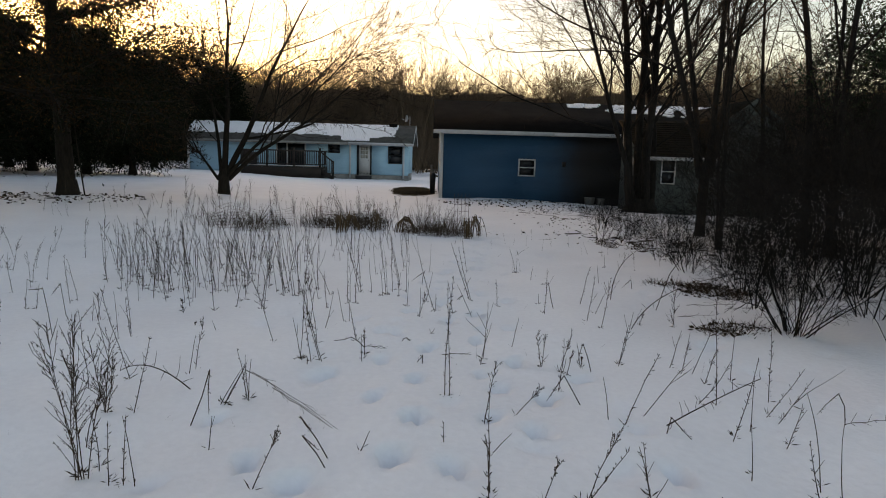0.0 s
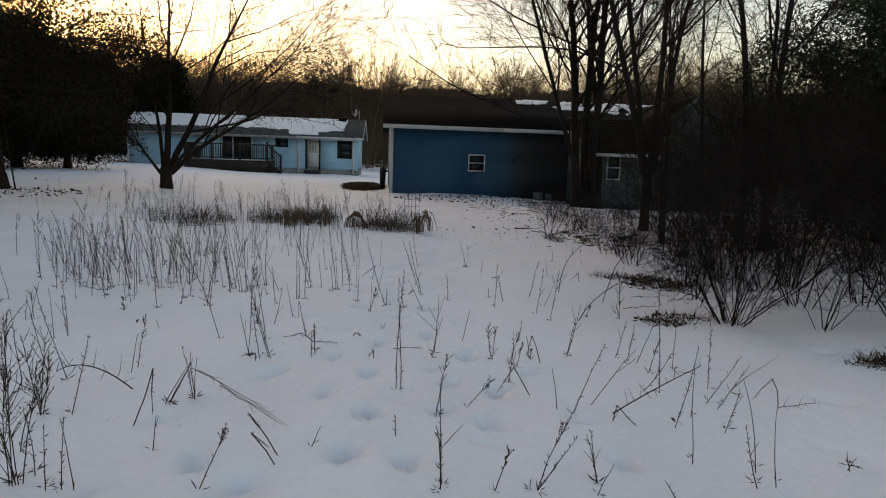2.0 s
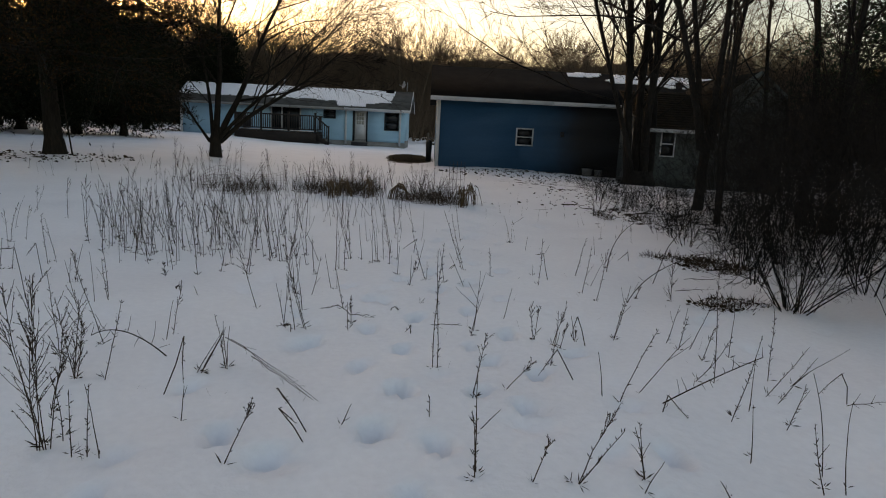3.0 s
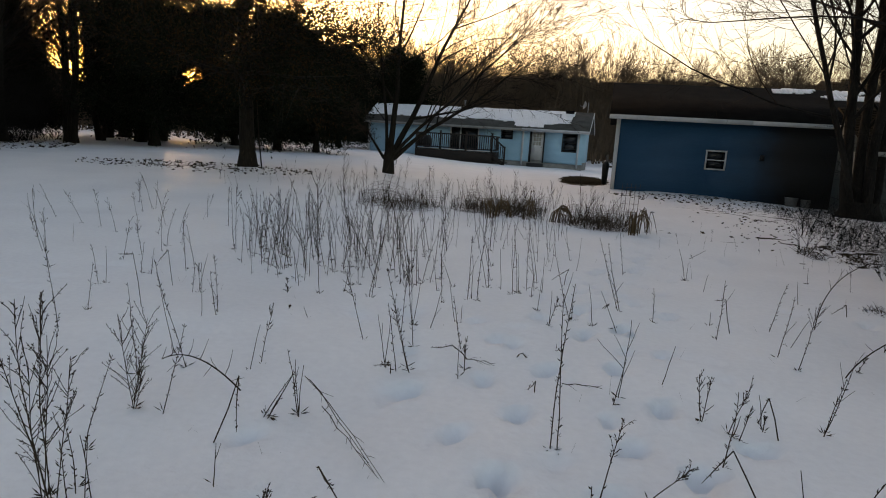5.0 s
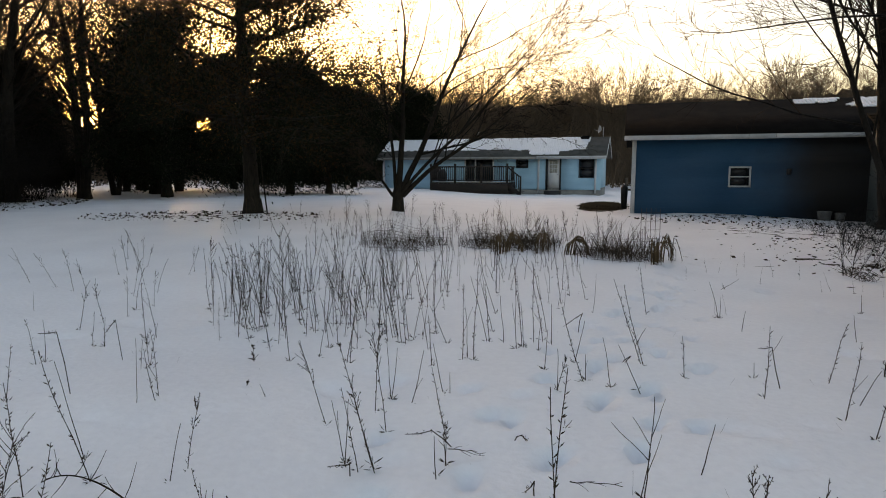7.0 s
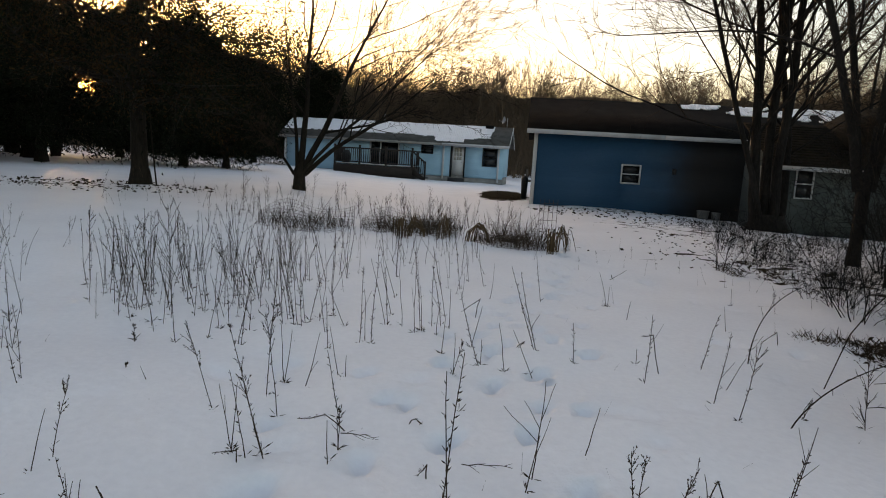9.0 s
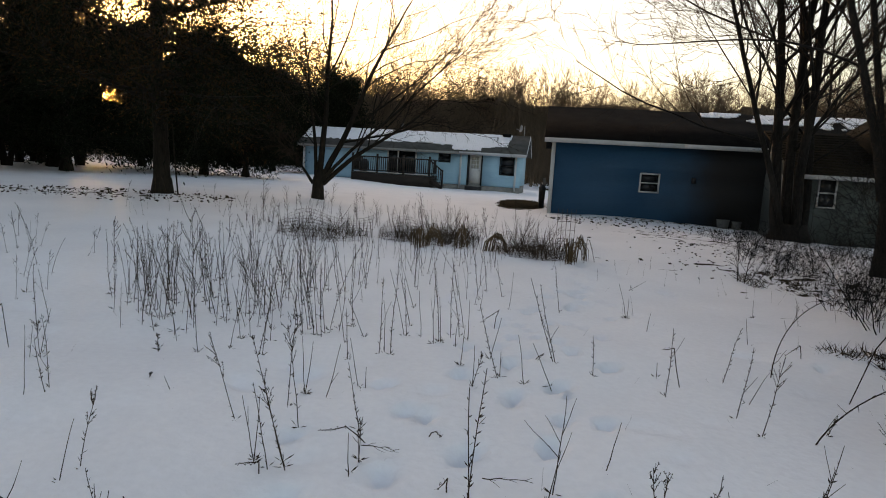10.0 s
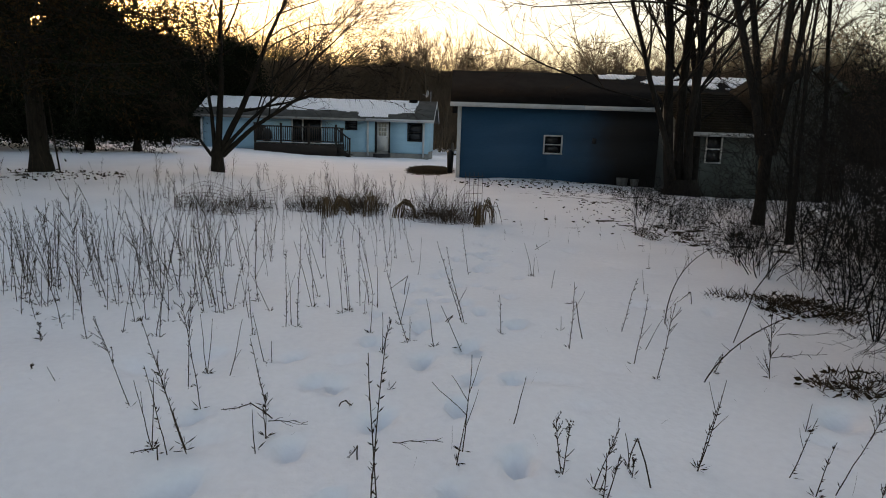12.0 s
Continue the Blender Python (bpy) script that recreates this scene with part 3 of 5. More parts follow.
W1, W2 = (-5.43, -4.69, 1.66, 2.28), (-1.32, -0.47, 1.06, 2.12)
SL, DR = (-9.0, -6.98, 0.72, 2.46), (-3.4, -2.55, 0.22, 2.34)
wall_run(house, M_HOUSE, HL, 0, 0.35, EAVE, 0, 0.14, [W1, W2, SL, DR], "pale-blue lap siding")
part("wall", Geo().box(HL, HD - 0.14, 0.35, 0, HD, EAVE), M_HOUSE, house)
part("wall", Geo().box(HL, 0.14, 0.35, HL + 0.14, HD - 0.14, EAVE), M_HOUSE, house)
part("wall", Geo().box(-0.14, 0.14, 0.35, 0, HD - 0.14, EAVE), M_HOUSE, house)
for xg in (HL + 0.07, -0.07):
    rest = Geo()
    rest.prism([(xg - 0.07, 0.05, EAVE), (xg + 0.07, 0.05, EAVE), (xg + 0.07, HD - 0.05, EAVE), (xg - 0.07, HD - 0.05, EAVE)],
               [(xg - 0.07, HD / 2 - 0.02, RIDGE - 0.05), (xg + 0.07, HD / 2 - 0.02, RIDGE - 0.05), (xg + 0.07, HD / 2 + 0.02, RIDGE - 0.05), (xg - 0.07, HD / 2 + 0.02, RIDGE - 0.05)])
    part("gable", rest, M_HOUSE, house)
part("foundation", Geo().box(HL + 0.03, 0.03, -0.4, -0.03, HD - 0.03, 0.347), M_SKIRT, house, "grey block skirting")
part("floor", Geo().box(HL + 0.15, 0.15, 0.36, -0.15, HD - 0.15, 0.42), M_INSIDE, house)


def gable_roof(x0, x1, y0, y1, eave, ridge, thick, over, overx):
    g = Geo()
    ym = (y0 + y1) / 2
    for ys, sgn in ((y0 - over, 1), (y1 + over, -1)):
        slope = (ridge - eave) / (ym - y0)
        ze = eave - over * slope
        a = [(x0 - overx, ys, ze), (x1 + overx, ys, ze), (x1 + overx, ym, ridge), (x0 - overx, ym, ridge)]
        g.prism(a, [(x, y, z + thick) for x, y, z in a])
    return g


part("roof", gable_roof(HL, 0, 0, HD, EAVE, RIDGE, 0.09, 0.38, 0.35), M_SHINGLE_GREY, house, "grey asphalt shingles")
part("fascia", Geo().box(HL - 0.35, -0.41, EAVE - 0.31, -4.05, -0.385, EAVE - 0.14), M_SKIRT, house, "weathered grey fascia board")
g = Geo().box(-4.04, -0.41, EAVE - 0.31, 0.35, -0.385, EAVE - 0.12)
part("gutter", Geo().box(-4.0, -0.50, EAVE - 0.22, 0.3, -0.412, EAVE - 0.13), M_TRIM, house, "white gutter")
part("fascia", g, M_TRIM, house, "white fascia board")
for xc in (-0.32, -3.96, HL + 0.06):
    part("downspout", Geo().box(xc - 0.06, -0.1, 0.0, xc + 0.06, -0.003, EAVE - 0.2), M_TRIM, house, "white corner board")
for s in (-1, 1):
    y0, y1 = HD / 2 + s * (HD / 2 + 0.38), HD / 2
    z0 = EAVE - 0.38 * (RIDGE - EAVE) / (HD / 2)
    part("rake_board", Geo().prism([(0.352, y0, z0 - 0.05), (0.375, y0, z0 - 0.05), (0.375, y1, RIDGE - 0.05), (0.352, y1, RIDGE - 0.05)],
                                   [(0.352, y0, z0 + 0.1), (0.375, y0, z0 + 0.1), (0.375, y1, RIDGE + 0.1), (0.352, y1, RIDGE + 0.1)]), M_TRIM, house, "white rake board")
window(house, *W1, 0.0, M_DARKFRAME, 0.04)
window(house, *W2, 0.0, M_DARKFRAME, 0.06)
# back door with a glazed upper half
door = part("door", Geo().box(-3.36, 0.03, 0.24, -2.60, 0.075, 2.32), M_DOOR, house, "off-white door with a glazed upper half")
part("casing", Geo().box(-3.5, -0.02, 0.2, -3.37, 0.03, 2.42).box(-2.59, -0.02, 0.2, -2.5, 0.03, 2.42).box(-3.37, -0.02, 2.33, -2.59, 0.03, 2.42), M_DARKFRAME, door)
for i in range(3):
    for j in range(3):
        part("pane", Geo().box(-3.24 + 0.175 * i, 0.022, 1.32 + 0.27 * j, -3.09 + 0.175 * i, 0.029, 1.56 + 0.27 * j), M_CURTAIN, door)
part("handle", Geo().tube([(-2.7, 0.03, 1.2), (-2.7, -0.03, 1.2)], [0.03, 0.035], 8, True), M_METAL, door, "dull metal knob")
part("doorstep", Geo().box(-3.5, -0.6, -0.2, -2.45, -0.02, 0.16), M_DARKFRAME, house, "dark wooden step")
# sliding door onto the deck
slider = part("sliding_door", Geo().box(-8.98, 0.1, 0.72, -7.0, 0.13, 2.45), M_INSIDE, house, "dark sliding glass door")
for x0, x1 in ((-9.02, -8.93), (-8.3, -8.22), (-7.06, -6.97)):
    part("frame", Geo().box(x0, -0.02, 0.72, x1, 0.08, 2.45), M_TRIM, slider, "white upright")
part("pane", Geo().box(-8.92, 0.04, 0.75, -8.31, 0.05, 2.42), M_GLASS, slider)
part("pane", Geo().box(-8.21, 0.06, 0.75, -7.07, 0.07, 2.42), M_GLASS, slider)
part("curtain", Geo().box(-8.9, 0.085, 0.8, -8.5, 0.095, 2.4), M_CURTAIN, slider, "pale hanging blind")


def roof_point(s, f, eave, ridge, y0, ym):
    return s, y0 + (ym - y0) * f, eave + (ridge - eave) * f


def snow_sheet(x0, x1, f0, f1, fn, y_eave, z_eave, y_ridge, z_ridge, thick, step=0.12):
    """Snow lying on a roof slope where fn(x, f) allows it, with an uneven top."""
    g = Geo()
    nxs, nfs = int((x1 - x0) / step), int((f1 - f0) * math.hypot(y_ridge - y_eave, z_ridge - z_eave) / step)

    def at(i, j, up):
        x, f = x0 + (x1 - x0) * i / nxs, f0 + (f1 - f0) * j / nfs
        t2 = thick * (0.75 + 0.5 * noise.noise((x * 1.5, f * 4, 2)))
        jit = 0.05 * noise.noise((x * 4, f * 9, 5))
        return x + jit, y_eave + (y_ridge - y_eave) * f + jit, z_eave + (z_ridge - z_eave) * f + (t2 if up else 0.0)

    for i in range(nxs):
        for j in range(nfs):
            if fn(x0 + (x1 - x0) * (i + 0.5) / nxs, f0 + (f1 - f0) * (j + 0.5) / nfs):
                low = [at(i, j, 0), at(i + 1, j, 0), at(i + 1, j + 1, 0), at(i, j + 1, 0)]
                g.prism(low, [at(i, j, 1), at(i + 1, j, 1), at(i + 1, j + 1, 1), at(i, j + 1, 1)])
    return g


def house_snow(x, f):
    lower = 0.34 + 0.10 * noise.noise((x * 0.5, 0, 0))
    if -4.6 < x < -2.6:
        lower = 0.06
    elif x > -2.6:
        lower = 0.22 + 0.08 * (x + 2.6)
    return f > lower + 0.05 * noise.noise((x * 3, f * 5, 1)) and x < -0.75 - 0.5 * (1 - f) + 0.15 * noise.noise((0, f * 5, 0))


solo("roof_snow", snow_sheet(HL - 0.3, 0, 0.02, 0.98, house_snow, -0.38, EAVE - 0.38 * (RIDGE - EAVE) / (HD / 2) + 0.088, HD / 2, RIDGE + 0.088, 0.05), M_ROOFSNOW, house_m,
     "half-melted snow lying on the house roof", "snow", kind="stuff")
for s, f, h, rr in ((-1.75, 0.55, 0.28, 0.05), (-8.6, 0.9, 0.6, 0.05)):
    x, y, z = roof_point(s, f, EAVE, RIDGE, 0, HD / 2)
    part("vent_pipe", Geo().tube([(x, y, z - 0.05), (x, y, z + h)], [rr, rr], 8, True).tube([(x, y, z + h), (x, y, z + h + 0.08)], [rr * 1.7, rr * 1.2], 8, True), M_METAL, house, "metal roof vent")
part("roof_hatch", Geo().box(-1.5, HD / 2 - 0.35, RIDGE - 0.1, -0.95, HD / 2 - 0.05, RIDGE + 0.16), M_SHINGLE, house, "low dark ridge vent")
dish = part("satellite_dish", Geo().tube([(-0.1, HD / 2 + 0.2, RIDGE - 0.2), (-0.1, HD / 2 + 0.2, RIDGE + 0.45), (-0.1, HD / 2 + 0.15, RIDGE + 0.75)], [0.03, 0.03, 0.025], 6, True), M_METAL, house, "grey satellite dish on a mast")
bowl = Geo()
bowl.tube([(-0.22, HD / 2 + 0.0, RIDGE + 0.55), (-0.3, HD / 2 - 0.03, RIDGE + 0.57), (-0.36, HD / 2 - 0.05, RIDGE + 0.58)], [0.06, 0.2, 0.26], 14)
part("bowl", bowl, M_METAL, dish)
part("arm", Geo().tube([(-0.25, HD / 2, RIDGE + 0.4), (-0.65, HD / 2 - 0.1, RIDGE + 0.55)], [0.015, 0.015], 5, True), M_METAL, dish)

# ---- the deck ----
deck = thing("deck", house_m, "dark-stained wooden deck with snow on its boards, beside the sliding door", "deck")
DX0, DX1, DY = -10.7, -5.5, -2.25
for k in range(16):
    y = DY + 0.14 * k
    part("board", Geo().box(DX0, y, 0.66, DX1, y + 0.125, 0.70), M_DECK, deck)
part("skirt", Geo().box(DX0, DY - 0.03, -0.05, DX1, DY - 0.005, 0.655).box(DX1 - 0.03, DY, -0.05, DX1 - 0.005, -0.01, 0.655), M_DECK, deck)
for x in (DX0 + 0.05, -9.0, -7.25, DX1 - 0.05):
    part("post", Geo().box(x - 0.055, DY + 0.0, 0.7, x + 0.055, DY + 0.11, 1.86).box(x - 0.07, DY - 0.015, 1.86, x + 0.07, DY + 0.125, 1.90), M_DECK, deck)
part("top_rail", Geo().box(DX0, DY, 1.66, DX1, DY + 0.1, 1.74), M_DECK, deck)
part("bottom_rail", Geo().box(DX0, DY + 0.03, 0.80, DX1, DY + 0.08, 0.87), M_DECK, deck)
bal = Geo().box(-0.022, -0.02, 0.0, 0.022, 0.02, 0.80).mesh("baluster", M_DECK)
for k in range(36):
    x = DX0 + 0.15 + k * (DX1 - DX0 - 0.3) / 35
    b = new("baluster", bal)
    b.parent, b.location = deck, (x, DY + 0.055, 0.87)
for x in (DX0, DX1 - 0.1):
    part("side_rail", Geo().box(x, DY + 0.1, 1.66, x + 0.09, -0.02, 1.74).box(x, DY + 0.1, 0.80, x + 0.06, -0.02, 0.87), M_DECK, deck)
    for k in range(12):
        if x > -6 and k < 7:
            continue
        b = new("baluster", bal)
        b.parent, b.location = deck, (x + 0.04, DY + 0.2 + k * 0.16, 0.87)
for k in range(3):
    part("stair_tread", Geo().box(DX1 + 0.27 * k, DY + 0.1, 0.46 - 0.19 * k, DX1 + 0.27 * (k + 1), DY + 1.2, 0.50 - 0.19 * k), M_DECK, deck)
part("stringer", Geo().prism([(DX1, DY + 0.05, 0.2), (DX1 + 0.85, DY + 0.05, -0.15), (DX1 + 0.85, DY + 0.1, -0.15), (DX1, DY + 0.1, 0.2)],
                             [(DX1, DY + 0.05, 0.6), (DX1 + 0.85, DY + 0.05, 0.06), (DX1 + 0.85, DY + 0.1, 0.06), (DX1, DY + 0.1, 0.6)]), M_DECK, deck)
part("post", Geo().box(DX1 + 0.75, DY, -0.15, DX1 + 0.85, DY + 0.1, 1.12), M_DECK, deck)
part("stair_rail", Geo().prism([(DX1, DY + 0.02, 1.6), (DX1 + 0.8, DY + 0.02, 0.98), (DX1 + 0.8, DY + 0.09, 0.98), (DX1, DY + 0.09, 1.6)],
                               [(DX1, DY + 0.02, 1.7), (DX1 + 0.8, DY + 0.02, 1.08), (DX1 + 0.8, DY + 0.09, 1.08), (DX1, DY + 0.09, 1.7)]), M_DECK, deck)
for k in range(5):
    b = new("baluster", bal)
    b.parent, b.location = deck, (DX1 + 0.12 + 0.14 * k, DY + 0.055, 0.72 - 0.11 * k)
solo("deck_snow", Geo().box(DX0 + 0.1, DY + 0.12, 0.703, DX1 - 0.1, DY + 0.9, 0.75), M_ROOFSNOW, house_m, "thin snow lying on the deck boards", "snow", kind="stuff")
pot = Geo().tube([(0, 0, 0), (0, 0, 0.3), (0, 0, 0.6), (0, 0, 0.85)], [0.22, 0.3, 0.3, 0.2], 12, True)
solo("barbecue", pot, M_DARKFRAME, house_m @ Matrix.Translation((-10.2, -1.3, 0.7)), "dark covered barbecue standing on the deck", "barbecue", smooth=True)

# ---- the blue shed ----
shed_m = Matrix.Translation((6.06, 22.07, 0)) @ Matrix.Rotation(radians(-15.6), 4, "Z")
shed = thing("shed", shed_m, "long blue-sided shed with a dark shingled roof and white trim", "shed")
SLN, SD, SE, SR = 12.3, 7.0, 2.50, 3.80
SW = (2.93, 3.47, 0.92, 1.46)
# the siding colour goes from blue to dark grey along x, past the window
wall_run(shed, M_SHED, 0, SLN, -0.4, SE, 0, 0.12, [SW], "blue siding, dark grey towards one end")
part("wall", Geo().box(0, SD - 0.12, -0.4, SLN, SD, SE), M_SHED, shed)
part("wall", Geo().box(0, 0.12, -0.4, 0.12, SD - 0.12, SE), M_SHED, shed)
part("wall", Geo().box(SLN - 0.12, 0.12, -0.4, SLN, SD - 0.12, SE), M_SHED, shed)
for xg in (0.06, SLN - 0.06):
    g = Geo()
    g.prism([(xg - 0.06, 0.05, SE), (xg + 0.06, 0.05, SE), (xg + 0.06, SD - 0.05, SE), (xg - 0.06, SD - 0.05, SE)],
            [(xg - 0.06, SD / 2 - 0.02, SR - 0.04), (xg + 0.06, SD / 2 - 0.02, SR - 0.04), (xg + 0.06, SD / 2 + 0.02, SR - 0.04), (xg - 0.06, SD / 2 + 0.02, SR - 0.04)])
    part("gable", g, M_SHED, shed)
part("roof", gable_roof(0, SLN, 0, SD, SE, SR, 0.08, 0.26, 0.28), M_SHINGLE, shed, "dark asphalt shingles")
zf = SE - 0.26 * (SR - SE) / (SD / 2)
part("fascia", Geo().box(-0.28, -0.285, zf - 0.06, 4.1, -0.262, zf + 0.085), M_TRIM, shed, "white fascia board")
part("fascia", Geo().box(4.11, -0.285, zf - 0.055, 7.3, -0.262, zf + 0.082), M_TRIM, shed, "white fascia board")
part("fascia", Geo().box(7.31, -0.285, zf - 0.06, SLN + 0.28, -0.262, zf + 0.085), M_TRIM, shed, "white fascia board")
part("soffit", Geo().box(-0.1, -0.26, zf - 0.03, SLN, -0.003, zf - 0.012), M_TRIM, shed)
part("corner_board", Geo().box(-0.03, -0.03, -0.35, 0.10, -0.003, SE - 0.12).box(-0.03, -0.003, -0.35, -0.003, 0.1, SE - 0.1), M_TRIM, shed, "white corner board")
window(shed, *SW, 0.0, M_TRIM, 0.05)
part("wall_lamp", Geo().box(4.5, -0.09, 1.26, 4.62, -0.003, 1.44), M_DARKFRAME, shed, "small dark wall fitting")


def shed_snow(x, f):
    e = noise.noise((x * 0.8, f * 3, 4))
    if x > 5.2:
        return 0.72 + 0.12 * e - 0.02 * (x - 5) < f < 0.97 and noise.noise((x * 1.3, f * 6, 9)) > -0.3 + (0.35 if x < 7 else 0) and noise.noise((x * 3.1, f * 17, 21)) > -0.4
    return False


solo("roof_snow", snow_sheet(4.5, SLN + 0.2, 0.02, 0.98, shed_snow, -0.26, zf + 0.078, SD / 2, SR + 0.078, 0.05), M_ROOFSNOW, shed_m, "streaks of old snow on the shed roof", "snow", kind="stuff")
solo("roof_snow", snow_sheet(6.9, 9.6, 0.02, 0.5, lambda x, f: 0.04 < f < 0.22 and noise.noise((x * 1.1, f * 5, 13)) > 0.0, -0.26, zf + 0.078, SD / 2, SR + 0.078, 0.04), M_ROOFSNOW, shed_m,
     "scraps of old snow above the shed eave", "snow", kind="stuff")
bk = thing("bucket", shed_m @ Matrix.Translation((5.5, -0.4, -0.16)), "grey plastic tub beside the shed wall", "bucket")
part("tub", Geo().tube([(0, 0, 0), (0, 0, 0.30), (0, 0, 0.34)], [0.15, 0.19, 0.2], 14, True), M_BUCKET, bk, smooth=True)
part("tub", Geo().tube([(0.42, 0.05, 0), (0.42, 0.05, 0.26), (0.42, 0.05, 0.3)], [0.12, 0.14, 0.15], 14, True), M_BUCKET, bk, smooth=True)

# fence rails and post between house and shed
fence = thing("fence", Matrix.Translation((11.0, 41.0, -0.15)), "low dark rail fence in the snow behind the house", "fence")
for k in range(5):
    part("post", Geo().box(1.9 * k - 0.07, -0.07, -0.1, 1.9 * k + 0.07, 0.07, 1.15), M_POLE, fence)
for z in (0.35, 0.75):
    part("rail", Geo().box(0, -0.03, z, 7.6, 0.03, z + 0.12), M_POLE, fence)
bin_ = solo("rubbish_bin", Geo().tube([(0, 0, 0), (0, 0, 0.75), (0, 0, 0.8), (0, 0, 0.9)], [0.10, 0.13, 0.135, 0.06], 12, True), M_DARKFRAME, shed_m @ Matrix.Translation((-0.26, 2.6, -0.03)),
            "black bin standing at the corner of the shed", "bin")

# ---- the grey barn ----
barn_m = Matrix.Translation((11.5, 16.4, -0.2)) @ Matrix.Rotation(radians(-15.6), 4, "Z")
barn = thing("barn", barn_m, "small grey-green barn with a gambrel gable and lean-to", "barn")
GW = (0.0, 0.38, 1.08, 1.78)
wall_run(barn, M_BARN, -0.5, 1.6, -0.3, 1.86, 0, 0.1, [GW])
part("wall", Geo().box(-0.5, 0.1, -0.3, -0.4, 2.6, 1.86), M_BARN, barn)
part("gable", Geo().prism([(-0.49, 0.1, 1.86), (-0.41, 0.1, 1.86), (-0.41, 2.6, 1.86), (-0.49, 2.6, 1.86)], [(-0.49, 2.5, 2.95), (-0.41, 2.5, 2.95), (-0.41, 2.6, 3.0), (-0.49, 2.6, 3.0)]), M_BARN, barn)
a = [(-0.68, -0.22, 1.80), (1.6, -0.22, 1.80), (1.6, 2.6, 3.08), (-0.68, 2.6, 3.08)]
lean = part("roof", Geo().prism(a, [(x, y, z + 0.06) for x, y, z in a]), M_SHINGLE_BROWN, barn, "brown shingled lean-to roof")
course = Geo().prism([(-0.68, 0, 0), (1.6, 0, 0), (1.6, 0.17, 0.077), (-0.68, 0.17, 0.077)], [(-0.68, 0, 0.018), (1.6, 0, 0.018), (1.6, 0.17, 0.08), (-0.68, 0.17, 0.08)]).mesh("shingle_course", M_SHINGLE_BROWN)
for k in range(16):
    c = new("shingle_course", course)
    c.parent, c.location = lean, (0, -0.22 + 0.17 * k, 1.862 + 0.0772 * k)
part("fascia", Geo().box(-0.68, -0.245, 1.76, 1.58, -0.222, 1.87), M_TRIM, barn, "white fascia board")
window(barn, *GW, 0.0, M_TRIM, 0.035, blind=(1.5, 1.77))
# gambrel body: profile points swept back
prof = [(1.62, 1.9), (1.8, 2.95), (2.68, 3.6), (3.55, 2.95), (3.75, 1.9)]
g = Geo().box(1.62, -0.05, -0.3, 3.75, 0.05, 1.9)
g.prism([(1.62, -0.05, 1.9), (3.75, -0.05, 1.9), (3.75, 0.05, 1.9), (1.62, 0.05, 1.9)], [(1.8, -0.05, 2.95), (3.55, -0.05, 2.95), (3.55, 0.05, 2.95), (1.8, 0.05, 2.95)])
g.prism([(1.8, -0.05, 2.95), (3.55, -0.05, 2.95), (3.55, 0.05, 2.95), (1.8, 0.05, 2.95)], [(2.67, -0.05, 3.6), (2.69, -0.05, 3.6), (2.69, 0.05, 3.6), (2.67, 0.05, 3.6)])
for bx in ((3.65, 0.05, -0.3, 3.75, 4, 1.9), (1.62, 0.05, -0.3, 1.72, 4, 1.9), (1.72, 3.9, -0.3, 3.65, 4, 1.9)):
    part("wall", Geo().box(*bx), M_BARN, barn)
part("gable_wall", g, M_BARN, barn)
g = Geo()
for (x0, z0), (x1, z1) in zip(prof, prof[1:]):
    g.prism([(x0, -0.15, z0), (x1, -0.15, z1), (x1, 4.1, z1), (x0, 4.1, z0)], [(x0, -0.15, z0 + 0.07), (x1, -0.15, z1 + 0.07), (x1, 4.1, z1 + 0.07), (x0, 4.1, z0 + 0.07)])
part("roof", g, M_SHINGLE_BROWN, barn)
g = Geo()
for (x0, z0), (x1, z1) in zip(prof, prof[1:]):
    g.prism([(x0, -0.175, z0 - 0.04), (x1, -0.175, z1 - 0.04), (x1, -0.152, z1 - 0.04), (x0, -0.152, z0 - 0.04)], [(x0, -0.175, z0 + 0.09), (x1, -0.175, z1 + 0.09), (x1, -0.152, z1 + 0.09), (x0, -0.152, z0 + 0.09)])
part("rake_board", g, M_BARN, barn)

# utility pole beyond the woods
pole = thing("utility_pole", Matrix.Translation((22.95, 109.2, 0)), "tall weathered wooden utility pole above the tree line", "utility pole")
part("mast", Geo().tube([(0, 0, -0.2), (0, 0, 9), (0, 0, 16.6)], [0.2, 0.17, 0.13], 8, True), M_POLE, pole)
part("crossarm", Geo().box(0.6, -0.06, 12.9, 0.78, 0.06, 14.2), M_POLE, pole)


# ---- trees of the yard ----
near_plan = [(20, 0.16, 0.42, 0.8, 0.045, 0.014, 14, 8), (9, 0.2, 0.45, 0.6, 0.10, 0.03, 7, 4), (6, 0.15, 0.5, 0.6, 0.12, 0.05, 4, 3), (4, 0.1, 0.5, 0.6, 0.15, 0.04, 3, 3), (0, 0, 0, 0, 0.15, 0.02, 2, 3)]
TWIG[0] = 0.006
